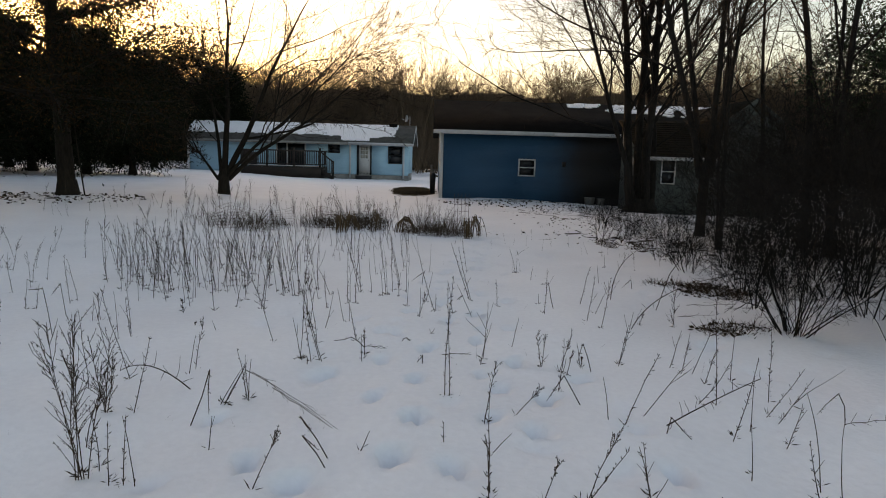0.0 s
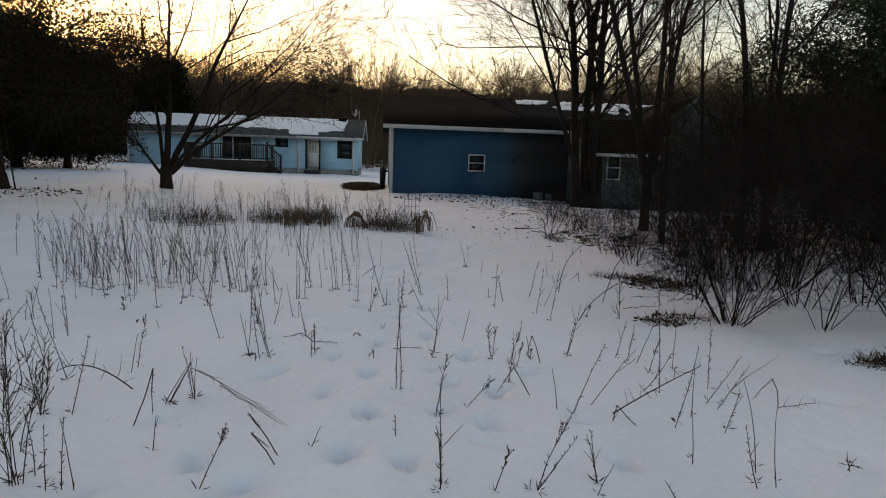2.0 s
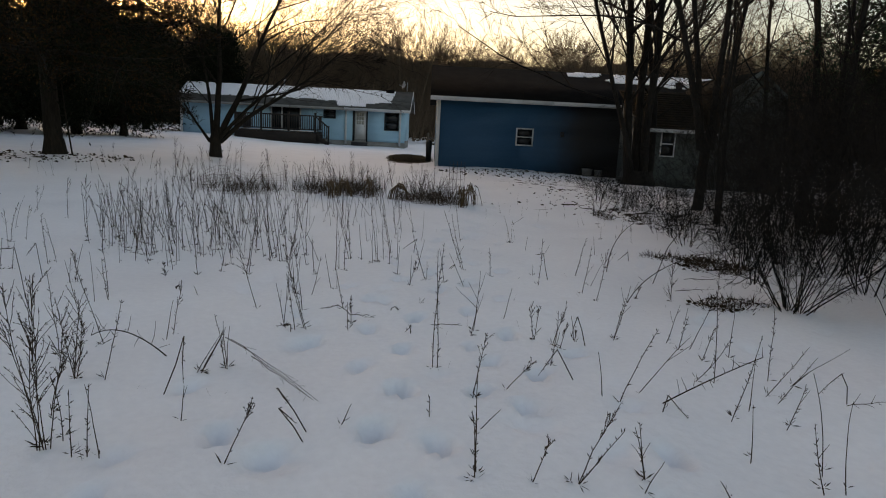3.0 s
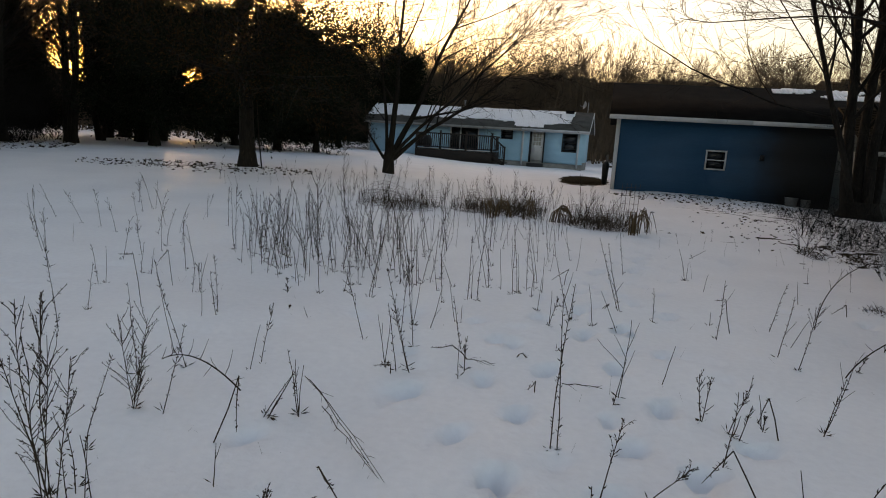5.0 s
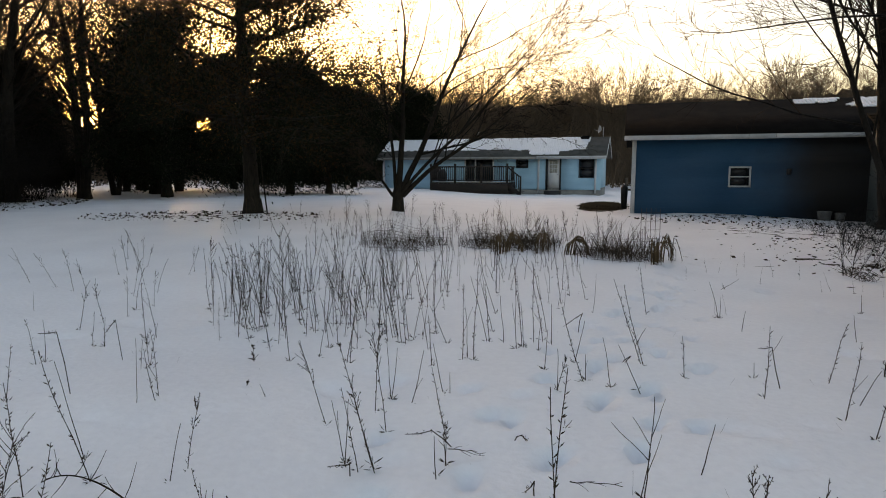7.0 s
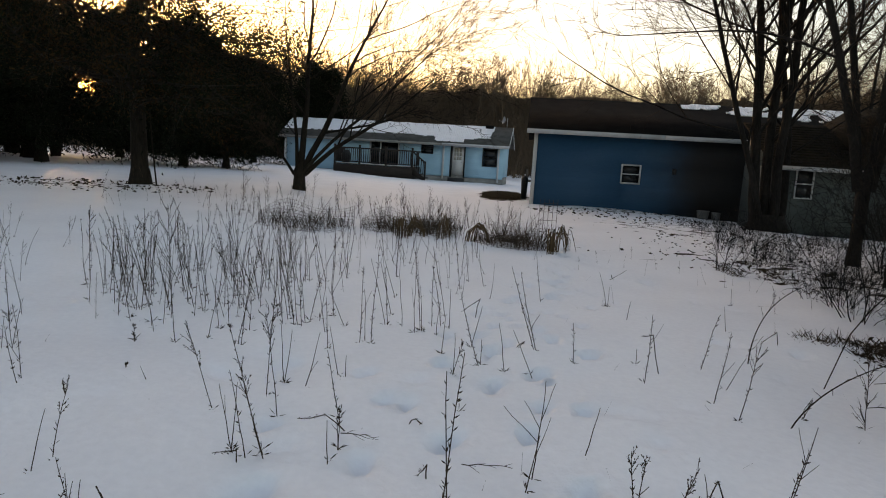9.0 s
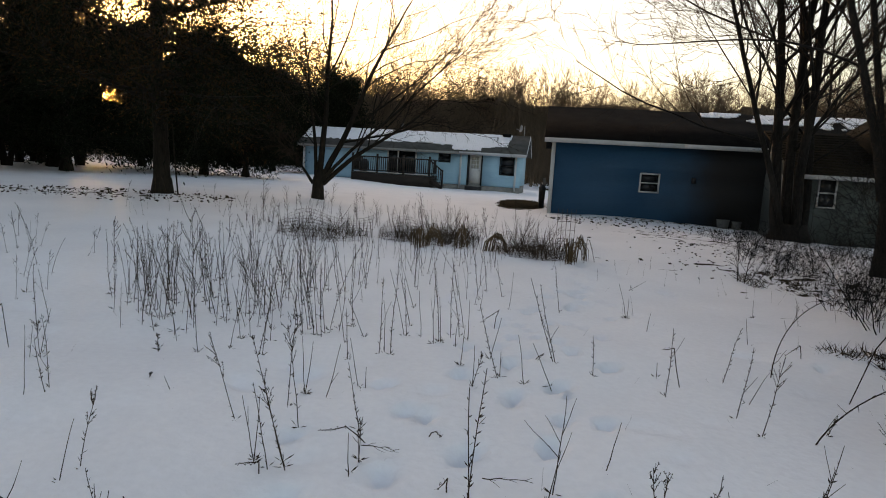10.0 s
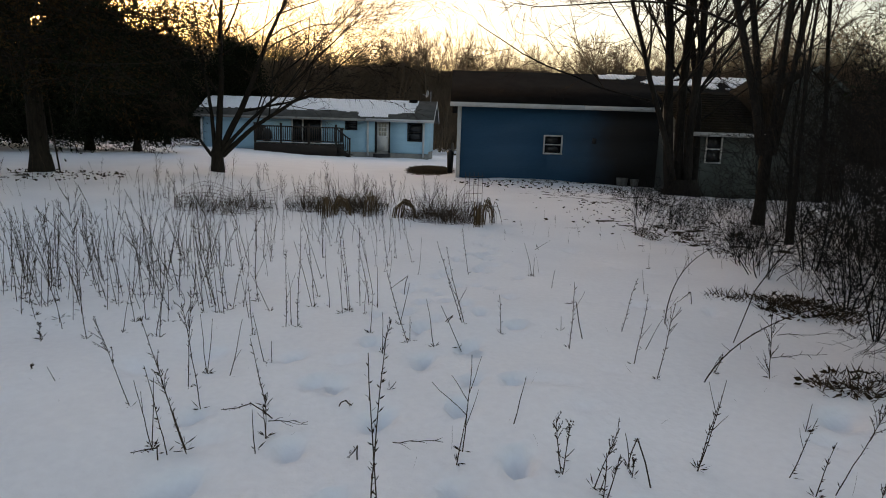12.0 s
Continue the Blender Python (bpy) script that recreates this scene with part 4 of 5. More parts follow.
# spreading yard tree before the house
apple_plan = [(10, 0.2, 0.62, 0.7, 0.07, 0.015, 9, 8), (7, 0.2, 0.5, 0.62, 0.12, 0.02, 7, 5), (5, 0.15, 0.5, 0.6, 0.14, 0.025, 4, 3), (4, 0.1, 0.55, 0.6, 0.15, 0.02, 3, 3), (0, 0, 0, 0, 0.15, 0.0, 2, 3)]
bare_tree(11, [(0, 0, 0.10, 0.0, 1.05, 0.85), (0.06, 0.02, 0.40, 0.08, 1.05, 0.8), (0.14, 0.0, 1.05, -0.1, 0.8, 0.6), (-0.06, 0.04, -0.18, 0.2, 0.85, 0.5), (-0.14, 0, -0.75, -0.1, 0.28, 0.4), (0.04, -0.05, 0.75, -0.3, 1.0, 0.45)],
          5.9, 0.125, apple_plan, "bare many-limbed yard tree with dark bark standing in snow", put(-1.4, 19.9), 1.5, fork=0.55)
# tall clumps in front of the sheds
bare_tree(21, [(-0.32, 0, -0.13, 0, 1.0, 1.0), (-0.08, 0.1, -0.04, 0.05, 1.05, 1.0), (0.16, 0, 0.03, 0, 1.0, 0.95), (0.4, 0.1, 0.08, 0.05, 0.95, 0.85), (-0.2, -0.1, -0.22, -0.08, 0.9, 0.6)],
          12.5, 0.14, near_plan, "tall clump of bare grey trunks in front of the blue shed", put(10.7, 16.2), 1.2, bark=M_BARK_GREY)
bare_tree(22, [(-0.1, 0, -0.2, 0.02, 1.0, 1.0), (-0.02, 0.05, -0.09, 0.03, 1.0, 0.9), (0.06, -0.03, 0.02, 0, 1.0, 1.0), (0.12, -0.05, 0.12, 0, 0.95, 0.8)],
          10.5, 0.074, near_plan, "clump of slender bare trunks rising from brush", put(8.3, 10.6), 1.3, bark=M_BARK_GREY, fork=1.3)
thin_plan = [(10, 0.25, 0.36, 0.55, 0.04, 0.02, 12, 7), (6, 0.2, 0.45, 0.6, 0.1, 0.05, 5, 4), (4, 0.15, 0.5, 0.6, 0.12, 0.05, 3, 3), (3, 0.1, 0.5, 0.6, 0.15, 0.04, 2, 3), (0, 0, 0, 0, 0.15, 0.02, 2, 3)]
slim = bare_tree(31, [(0, 0, 0.03, 0.02, 1, 1)], 10, 0.075, thin_plan, "slender bare tree standing in the thicket", put(9.0, 8.7), group="thicket trees", bark=M_BARK_GREY)
slim2 = bare_tree(32, [(0, 0, -0.06, 0.02, 1, 1), (0.1, 0.1, 0.1, 0, 0.8, 0.7)], 9, 0.07, thin_plan, "slender forked bare tree standing in the thicket", put(8.4, 7.6), group="thicket trees", bark=M_BARK_GREY)
for k, (x, y, rz, s) in enumerate([(6.95, 8.4, 40, 0.55), (14, 15, 80, 1.0), (12.2, 8.2, 130, 0.95), (16, 12, 250, 1.2),
                                   (18.5, 16.5, 10, 1.2), (21, 25, 110, 1.3), (17.5, 24.5, 200, 1.2)]):
    copy_thing(slim if k % 2 else slim2, put(x, y, rz, s))

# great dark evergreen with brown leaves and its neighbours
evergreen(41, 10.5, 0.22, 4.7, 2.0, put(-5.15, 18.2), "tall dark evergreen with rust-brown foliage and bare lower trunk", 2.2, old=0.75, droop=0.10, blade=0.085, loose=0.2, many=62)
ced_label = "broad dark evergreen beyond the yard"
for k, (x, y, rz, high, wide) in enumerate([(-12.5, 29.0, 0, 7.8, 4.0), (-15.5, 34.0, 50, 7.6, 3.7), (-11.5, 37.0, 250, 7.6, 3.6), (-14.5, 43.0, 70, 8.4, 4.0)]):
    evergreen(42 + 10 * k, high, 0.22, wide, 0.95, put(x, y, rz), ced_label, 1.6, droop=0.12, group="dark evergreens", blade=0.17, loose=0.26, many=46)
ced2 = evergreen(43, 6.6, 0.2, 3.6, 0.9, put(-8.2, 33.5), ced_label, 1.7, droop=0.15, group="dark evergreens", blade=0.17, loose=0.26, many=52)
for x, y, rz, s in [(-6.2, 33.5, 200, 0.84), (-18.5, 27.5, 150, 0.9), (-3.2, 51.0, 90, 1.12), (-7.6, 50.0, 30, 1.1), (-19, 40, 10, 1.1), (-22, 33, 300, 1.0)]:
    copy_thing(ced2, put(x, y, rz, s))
solo("stick", Geo().tube([(0.42, -0.12, -0.05), (0.33, -0.1, 0.8), (0.24, -0.05, 1.9)], [0.022, 0.02, 0.014], 6, True), M_BARK, put(-5.15, 18.2), "thin stick leaning against the evergreen trunk", "stick")
# green pine behind the thicket
evergreen(47, 10.0, 0.2, 3.9, 0.8, put(12.4, 7.6), "green feathery pine behind the thicket", 2.0, M_NEEDLE_GREEN, droop=0.05, blade=0.095, loose=0.12, many=80)

# ---- woods at the yard's edge ----
oak = bare_tree(51, [(0, 0, 0.05, 0.02, 1, 1)], 13, 0.2, near_plan[:4] + [(0, 0, 0, 0, 0.15, 0.02, 2, 3)], "tall bare tree at the edge of the woods", put(-15.5, 19.5), group="edge trees")
oak2 = bare_tree(52, [(0, 0, -0.1, 0.02, 1, 1), (0.15, 0, 0.16, 0.05, 0.9, 0.8)], 12, 0.18, near_plan[:4] + [(0, 0, 0, 0, 0.15, 0.02, 2, 3)], "tall forked bare tree at the edge of the woods", put(-17.5, 24.0), group="edge trees")
r = np.random.default_rng(77)
for k in range(28):
    x = -14.8 - 13 * r.random() ** 1.3
    y = 13 + 30 * r.random()
    if abs(x - 0.3 - (y - 1.5) * SUN.x / SUN.y) < 1.3:
        x -= 2.6
    copy_thing(oak if k % 2 else oak2, put(x, y, 360 * r.random(), 0.7 + 0.45 * r.random()))

# ---- brush ----
TWIG[0] = 0.0035
thick_plan = [(8, 0.25, 0.5, 0.62, 0.11, 0.03, 6, 3), (5, 0.2, 0.5, 0.75, 0.15, 0.02, 3, 3), (3, 0.15, 0.5, 0.8, 0.15, 0.01, 2, 3), (0, 0, 0, 0, 0.15, 0.0, 2, 3)]
def shrub(geos, m, label, group):
    sh = thing("shrub", m, label, "shrub", group)
    part("trunk", geos[0], M_BRUSH, sh)
    if geos[1].n:
        part("crown", geos[1], M_BRUSH, sh)
    return sh


kinds = []
for k in range(4):
    place = put((3.95, 7.4, 6.2, 8.9)[k], (4.0, 7.2, 5.2, 8.3)[k], s=(0.62, 0.8, 0.75, 0.9)[k])
    kinds.append(shrub(shrub_geo(400 + k, 2.0 + 0.25 * k, 9, 0.010, thick_plan, 0.85), place, "dense bare twiggy shrub growing out of the snow", "thicket shrubs"))



def copy_shrub(ob, m):
    """A copy at the pose m, whatever the size of the first."""
    c = copy_thing(ob, Matrix())
    c.matrix_basis = m
    return c


r = np.random.default_rng(79)
made = 0
while made < 54:
    x, y = r.uniform(3.6, 14), r.uniform(2.6, 15.5)
    edge_x = np.interp(y, [2.6, 3.4, 4.2, 5.9, 8.8, 12, 16], [5.6, 5.0, 4.6, 5.0, 6.2, 7.9, 9.6])
    if x < edge_x or x - 0.36 < 0.95 * (y - 1.6) or y > 10.5:
        continue
    size = 0.48 + 0.05 * math.hypot(x, y) * (0.8 + 0.3 * r.random())
    copy_shrub(kinds[made % 4], put(x, y, 360 * r.random(), min(size, 1.05)))
    made += 1
sparse_plan = [(5, 0.2, 0.5, 0.55, 0.10, 0.04, 4, 4), (3, 0.2, 0.5, 0.6, 0.14, 0.03, 3, 3), (0, 0, 0, 0, 0.15, 0.0, 2, 3)]
low = [shrub(shrub_geo(420 + k, 0.9, 6, 0.006, sparse_plan, 0.8), put((5.4, 6.6)[k], (9.6, 11.6)[k]), "low bare brush sprouting from the snow", "low brush") for k in range(2)]
for k in range(120):
    y = r.uniform(5.6, 16)
    x = np.interp(y, [6.5, 8.8, 12, 16], [4.9, 5.7, 7.0, 8.2]) + abs(r.normal()) * 1.5
    copy_thing(low[k % 2], put(x, y, 360 * r.random(), (0.4 + 0.5 * r.random()) * (1.0 if y < 9 else 0.7)))
for k in range(70):
    y = r.uniform(9, 30)
    x = -np.interp(y, [9, 13, 15, 22, 30], [12.1, 12.5, 13.0, 14.9, 17.2]) - 4.5 * r.random() ** 1.5
    copy_shrub(kinds[k % 4], put(x, y, 360 * r.random(), 0.9 + 0.75 * r.random()))
for k, (x, y, s) in enumerate([(3.98, 4.05, 0.6), (3.9, 3.95, 0.5), (4.05, 4.0, 0.55), (4.4, 4.9, 0.55), (4.9, 5.6, 0.7), (5.0, 6.7, 0.65), (5.3, 4.4, 0.75), (4.6, 3.6, 0.5), (5.7, 5.2, 0.8), (5.4, 3.4, 0.6), (6.0, 4.2, 0.8), (5.9, 7.0, 0.75), (6.6, 6.2, 0.9)]):
    copy_shrub(kinds[k % 4], put(x, y, 77 * k, s))
for k in range(34):
    y = r.uniform(12, 24)
    x = -np.interp(y, [9, 13, 15, 22, 30], [11.9, 12.2, 12.7, 14.5, 17.0]) - 1.2 * r.random()
    copy_shrub(kinds[k % 4], put(x, y, 360 * r.random(), 0.45 + 0.4 * r.random()))
for k in range(26):
    copy_shrub(kinds[k % 4], put(r.uniform(-27, -5.5), r.uniform(47, 54), 360 * r.random(), 0.5 + 0.6 * r.random()))
# briar canes arching out of the thicket
for x0, y0, x1, y1, h, rr in ((3.3, 5.0, 5.2, 5.2, 0.9, 0.006), (3.9, 3.9, 5.0, 4.6, 1.0, 0.006), (4.2, 4.6, 5.6, 4.4, 1.2, 0.006)):
    g = Geo()
    n = 14
    pts = []
    for i in range(n + 1):
        f = i / n
        pts.append((x0 + (x1 - x0) * f, y0 + (y1 - y0) * f, h * math.sin(math.pi * min(1, f * 0.78 + 0.0)) ** 0.55 + 0.02 * math.sin(9 * f)))
    g.tube(pts, np.linspace(rr * 0.6, rr, n + 1), 5)
    rg = np.random.default_rng(int(x0 * 100))
    for i in range(2, n):
        if rg.random() < 0.8:
            d = rg.normal(size=3) + np.array((0, 0, 0.4))
            lp, ld, lr = limb(pts[i], d / np.linalg.norm(d), rg.uniform(0.08, 0.28), rr * 0.45, 0.0015, 3, 0.2, 0.0, rg)
            g.tube(lp, lr, 3)
    solo("briar_cane", g, M_TWIG, Matrix(), "arching bare briar cane reaching over the snow", "briar", "briar canes")

# ---- garden beds fenced with wire ----
def wire_ring(cx, cy, rx, ry, h, cells, gap=0.0):
    g = Geo()
    ring = [(cx + rx * math.cos(a), cy + ry * math.sin(a), 0) for a in np.linspace(0, 2 * math.pi * (1 - gap), cells + 1)]
    zs = [h * k / 6 for k in range(7)]
    for z in zs:
        g.tube([(x, y, z * (0.8 + 0.3 * math.sin(2.1 * x + 4 * y + cx)) + 0.02 * math.sin(7 * x + 5 * y)) for x, y, _ in ring], [0.0024] * len(ring), 4)
    for x, y, _ in ring:
        g.tube([(x, y, -0.03), (x + 0.01, y, h * (0.8 + 0.3 * math.sin(2.1 * x + 4 * y + cx)) + 0.01)], [0.0024, 0.0024], 4)
    return g


def tuft(g, x, y, n, h, rad, rng, width=0.006, tilt=0.35):
    p = np.stack([x + rng.normal(size=n) * rad, y + rng.normal(size=n) * rad, np.full(n, -0.02)], 1)
    d = np.stack([rng.normal(size=n) * tilt, rng.normal(size=n) * tilt, np.ones(n)], 1)
    g.blades(p, d, h * (0.4 + 0.8 * rng.random(n)), width, rng)


r = np.random.default_rng(5)
for (cx, cy, rx, ry, h, dens) in ((-0.55, 12.35, 0.80, 0.8, 0.36, 60), (1.30, 12.6, 0.92, 0.85, 0.30, 150), (2.85, 11.35, 0.66, 0.65, 0.26, 110)):
    solo("wire_fence", wire_ring(0, 0, rx, ry, h, 34, 0.12), M_WIRE, put(cx, cy), "low ring of rusty wire mesh around a garden bed", "wire fence", "garden beds")
    g = Geo()
    for k in range(dens):
        a, q = r.random() * 6.28, math.sqrt(r.random())
        tuft(g, rx * 0.95 * q * math.cos(a), ry * 0.95 * q * math.sin(a), 9, (0.2 + 0.55 * r.random() ** 4) * (1.3 - 0.6 * q), 0.08, r, 0.0042, 0.6)
    solo("dead_plants", g, M_DEAD, put(cx, cy), "brown dead plants matted inside a wire ring", "dead plants", "garden beds", kind="stuff")
for (x, y, w, h, rz) in ((2.25, 11.3, 0.34, 0.3, 10), (3.2, 10.5, 0.30, 0.3, 70), (3.45, 10.75, 0.3, 0.34, 40), (1.25, 11.6, 0.3, 0.28, 20), (1.0, 11.45, 0.28, 0.3, 100), (1.75, 11.7, 0.3, 0.32, 60)):
    g = Geo()
    for k in range(16):
        o = r.normal(size=3) * 0.045
        ww = w * (0.9 + 0.25 * r.random())
        g.tube([(-ww / 2 + o[0], o[1], -0.02), (-ww * 0.4 + o[0], o[1], h * 0.6), (-ww * 0.12, o[1], h + o[2]), (ww * 0.2, o[1] + 0.02, h * 0.9 + o[2]), (ww * 0.42, o[1], h * 0.5), (ww / 2 + o[0], o[1], -0.02)],
               [0.004, 0.005, 0.006, 0.006, 0.005, 0.003], 4)
    solo("drooping_plant", g, M_STRAW, put(x, y, rz), "bundle of dead stalks bowed over to the snow", "dead plant", "bowed stalks")
g = Geo()
for k in range(5):
    g.tube([(0.085 * k, 0.0, -0.03), (0.085 * k, 0.0, 0.72)], [0.004, 0.004], 4)
for k in range(5):
    g.tube([(0, 0, 0.15 * k + 0.05), (0.34, 0, 0.15 * k + 0.05)], [0.003, 0.003], 4)
solo("garden_trellis", g, M_WIRE, put(3.45, 12.1, 8), "upright panel of thin garden wire", "trellis")

# ---- dry weeds ----
def weed(seed, h, kind, thin=1.0):
    """One upright dry stalk of height h with what is left of its leaves and seed heads."""
    rg = np.random.default_rng(seed)
    g = Geo()
    pts, dirs, rad = limb((0, 0, -0.03), (0, 0, 1.0), h + 0.03, 0.0028 * thin, 0.0013 * thin, 8, 0.035, 0.0, rg)
    g.tube(pts, rad, 4)

    def along(f):
        k = min(int(f * 8), 7)
        return pts[k] + (pts[k + 1] - pts[k]) * (f * 8 - k), dirs[k]

    if kind in ("bract", "tall", "head"):
        for i in range(int(h * (60 if kind != "head" else 25))):
            p, d = along(0.1 + 0.88 * rg.random())
            g.blades([p], [spread(d, 0.8, rg)], 0.012 + 0.018 * rg.random(), 0.0026, rg)
    sprays = {"head": 8, "tall": 15, "bush": 22}
    if kind in sprays:
        low = {"head": 0.6, "tall": 0.4, "bush": 0.1}[kind]
        for i in range(sprays[kind]):
            p, d = along(low + (0.97 - low) * rg.random())
            lp, ld, lr = limb(p, spread(d, 0.45 if kind != "bush" else 0.6, rg), h * (0.10 + 0.12 * rg.random()) * (1.5 if kind == "bush" else 1.0), 0.0017, 0.0009, 3, 0.12, 0.03, rg)
            g.tube(lp, lr, 3)
            t2 = rg.random(8)[:, None]
            g.blades(lp[1] + (lp[-1] - lp[1]) * t2, np.tile(ld[-1], (8, 1)) + rg.normal(size=(8, 3)) * 0.6, 0.010, 0.0022, rg)
    if kind == "forked":
        for f, way, ln in ((0.42, (-0.75, 0.1, 0.65), 0.5), (0.55, (-0.55, -0.2, 0.7), 0.38), (0.62, (0.35, 0.2, 0.9), 0.4), (0.3, (0.3, 0.3, 0.8), 0.4)):
            p, d = along(f)
            lp, ld, lr = limb(p, np.array(way), h * ln, 0.0022, 0.0011, 4, 0.06, 0.02, rg)
            g.tube(lp, lr, 3)
    if rg.random() < 0.3 and kind in ("bract", "plain"):
        p, d = along(0.3 + 0.4 * rg.random())
        lp, ld, lr = limb(p, spread(d, 0.5, rg), h * 0.35, 0.0018, 0.001, 3, 0.08, 0.02, rg)
        g.tube(lp, lr, 3)
    # the withered rosette at the foot
    n = int(rg.integers(2, 9))
    a = rg.random(n) * 6.283
    g.blades(np.stack([np.cos(a) * 0.008, np.sin(a) * 0.008, np.full(n, 0.004)], 1), np.stack([np.cos(a), np.sin(a), 0.15 + 0.7 * rg.random(n)], 1), 0.02 + 0.035 * rg.random(n), 0.003, rg)
    return g


LABELS = {"bract": "single dry brown weed stalk standing in snow", "head": "dry weed stalk with a branched seed head", "plain": "bare thin dead stalk in the snow", "tall": "tall dry weed with seed heads",
          "bush": "bushy dry weed full of seed heads", "forked": "dead forked weed with bare spreading branches"}
weed_seed = itertools.count(600)


def stalk(kind, x, y, h, lx, ly):
    """A weed at (x, y) whose tip is h up and leans lx, ly away from its foot."""
    tip = Vector((lx, ly, h))
    m = Matrix.Translation((x, y, float(lie(x, y)))) @ Vector((0, 0, 1)).rotation_difference(tip).to_matrix().to_4x4()
    return solo("dry_weed", weed(next(weed_seed), tip.length, kind), M_WEED, m, LABELS[kind], "weed", "dry weeds")


def snapped(x, y, knee, tip):
    """A stalk broken at the knee, its top hanging to the tip."""
    rg = np.random.default_rng(next(weed_seed))
    k, t2 = np.array(knee), np.array(tip)
    g = Geo().tube([(0, 0, -0.03), k * 0.5 + rg.normal(size=3) * 0.006, k], [0.0032, 0.003, 0.0026], 4)
    g.tube([k, (k + t2) / 2 + rg.normal(size=3) * 0.006, t2], [0.0028, 0.0024, 0.0014], 4)
    f = rg.random(14)[:, None]
    g.blades(k + (t2 - k) * f, rg.normal(size=(14, 3)), 0.016, 0.0024, rg)
    solo("snapped_weed", g, M_WEED, Matrix.Translation((x, y, float(lie(x, y)))), "snapped dry stalk bent over to the snow", "weed", "dry weeds")


def fallen(x, y, x1, y1, z):
    """A stalk lying on the snow, its foot z up."""
    rg = np.random.default_rng(next(weed_seed))
    end = np.array((x1 - x, y1 - y, 0.012))
    pts = np.array([end * f + np.array((0, 0, z * (1 - f) ** 0.7 + 0.012)) + rg.normal(size=3) * 0.004 for f in np.linspace(0, 1, 7)])
    g = Geo().tube(pts, np.linspace(0.0026, 0.0012, 7), 4)
    for i in range(6):
        lp, ld, lr = limb(pts[1 + i % 5], spread(end / np.linalg.norm(end), 0.6, rg), 0.03 + 0.05 * rg.random(), 0.0016, 0.0008, 2, 0.1, -0.1, rg)
        lp[:, 2] = np.maximum(lp[:, 2], 0.006)
        g.tube(lp, lr, 3)
    solo("fallen_weed", g, M_WEED, Matrix.Translation((x, y, float(lie(x, y)))), "dead stalk lying on the snow", "weed", "dry weeds")


def arched(x, y, mid, tip):
    """A cane that rises from (x, y), bows near mid and ends at the tip."""
    rg = np.random.default_rng(next(weed_seed))
    p1, p2 = np.array(mid) * 1.1, np.array(tip)
    f = np.linspace(0, 1, 15)[:, None]
    pts = 2 * f * (1 - f) * p1 + f * f * p2 + np.array((0, 0, -0.02)) * (1 - f)
    g = Geo().tube(pts, np.linspace(0.0042, 0.0022, 15), 5)
    for i in range(2, 15):
        d = rg.normal(size=3) + np.array((0, 0, 0.5))
        lp, ld, lr = limb(pts[i], d / np.linalg.norm(d), rg.uniform(0.03, 0.14), 0.002, 0.001, 3, 0.2, 0.0, rg)
        g.tube(lp, lr, 3)
    solo("briar_cane", g, M_TWIG, Matrix.Translation((x, y, float(lie(x, y)))), "arching bare briar cane reaching over the snow", "briar", "briar canes")


# the weeds that can be told apart, nearest patches first
stalk("head", -0.36, 4.62, 0.41, -0.10, -0.01)
stalk("bract", -0.05, 4.14, 0.57, -0.18, 0.01)
stalk("head", -0.06, 4.19, 0.39, -0.12, -0.01)
stalk("bract", -0.12, 4.14, 0.40, -0.03, -0.05)
stalk("plain", -0.18, 4.18, 0.30, -0.08, 0.01)
stalk("plain", -0.19, 4.21, 0.31, 0.01, 0.01)
stalk("head", -0.04, 4.55, 0.52, -0.06, -0.03)
stalk("head", -0.13, 4.82, 0.50, 0.03, 0.03)
stalk("plain", -0.06, 5.01, 0.33, -0.03, 0.01)
stalk("plain", -0.06, 5.01, 0.31, 0.05, 0.01)
stalk("plain", 0.06, 4.94, 0.32, 0.07, 0.01)
stalk("bract", 0.26, 4.54, 0.34, -0.09, 0.01)
stalk("plain", 0.24, 5.11, 0.31, -0.08, -0.02)
stalk("plain", 0.28, 5.07, 0.15, -0.01, -0.00)
stalk("plain", 0.23, 4.09, 0.19, 0.00, -0.01)
stalk("head", 0.27, 4.21, 0.17, 0.02, 0.01)
stalk("plain", 0.27, 4.21, 0.16, -0.02, -0.00)
snapped(0.32, 4.39, (-0.12, -0.00, 0.08), (-0.25, -0.00, 0.06))
fallen(0.28, 4.29, 0.45, 4.27, 0.02)
snapped(-0.15, 4.11, (-0.00, -0.00, 0.04), (-0.09, -0.02, 0.04))
fallen(0.79, 3.99, 1.00, 3.97, 0.02)
snapped(0.59, 4.46, (0.05, -0.00, 0.03), (0.08, -0.01, 0.01))
snapped(0.64, 3.96, (-0.00, 0.00, 0.05), (-0.04, 0.00, 0.00))
stalk("tall", -0.85, 5.74, 0.91, -0.09, -0.05)
stalk("bract", -1.33, 6.31, 0.70, -0.08, -0.07)
stalk("plain", -1.36, 6.61, 0.47, -0.10, -0.04)
stalk("bract", -0.89, 6.63, 0.51, -0.08, -0.02)
stalk("bract", -0.58, 6.11, 0.47, -0.02, -0.01)
stalk("plain", -0.64, 6.07, 0.36, 0.00, 0.04)
stalk("bract", -0.44, 5.70, 0.61, 0.06, 0.06)
stalk("bract", -0.42, 5.70, 0.61, 0.04, -0.13)
stalk("plain", -0.42, 6.01, 0.27, 0.01, -0.04)
stalk("plain", -0.66, 5.82, 0.26, 0.08, 0.02)
stalk("bract", -0.22, 6.27, 0.70, 0.01, -0.02)
stalk("plain", -0.21, 6.22, 0.56, -0.07, 0.00)
stalk("bract", -0.13, 6.21, 0.68, -0.06, 0.01)
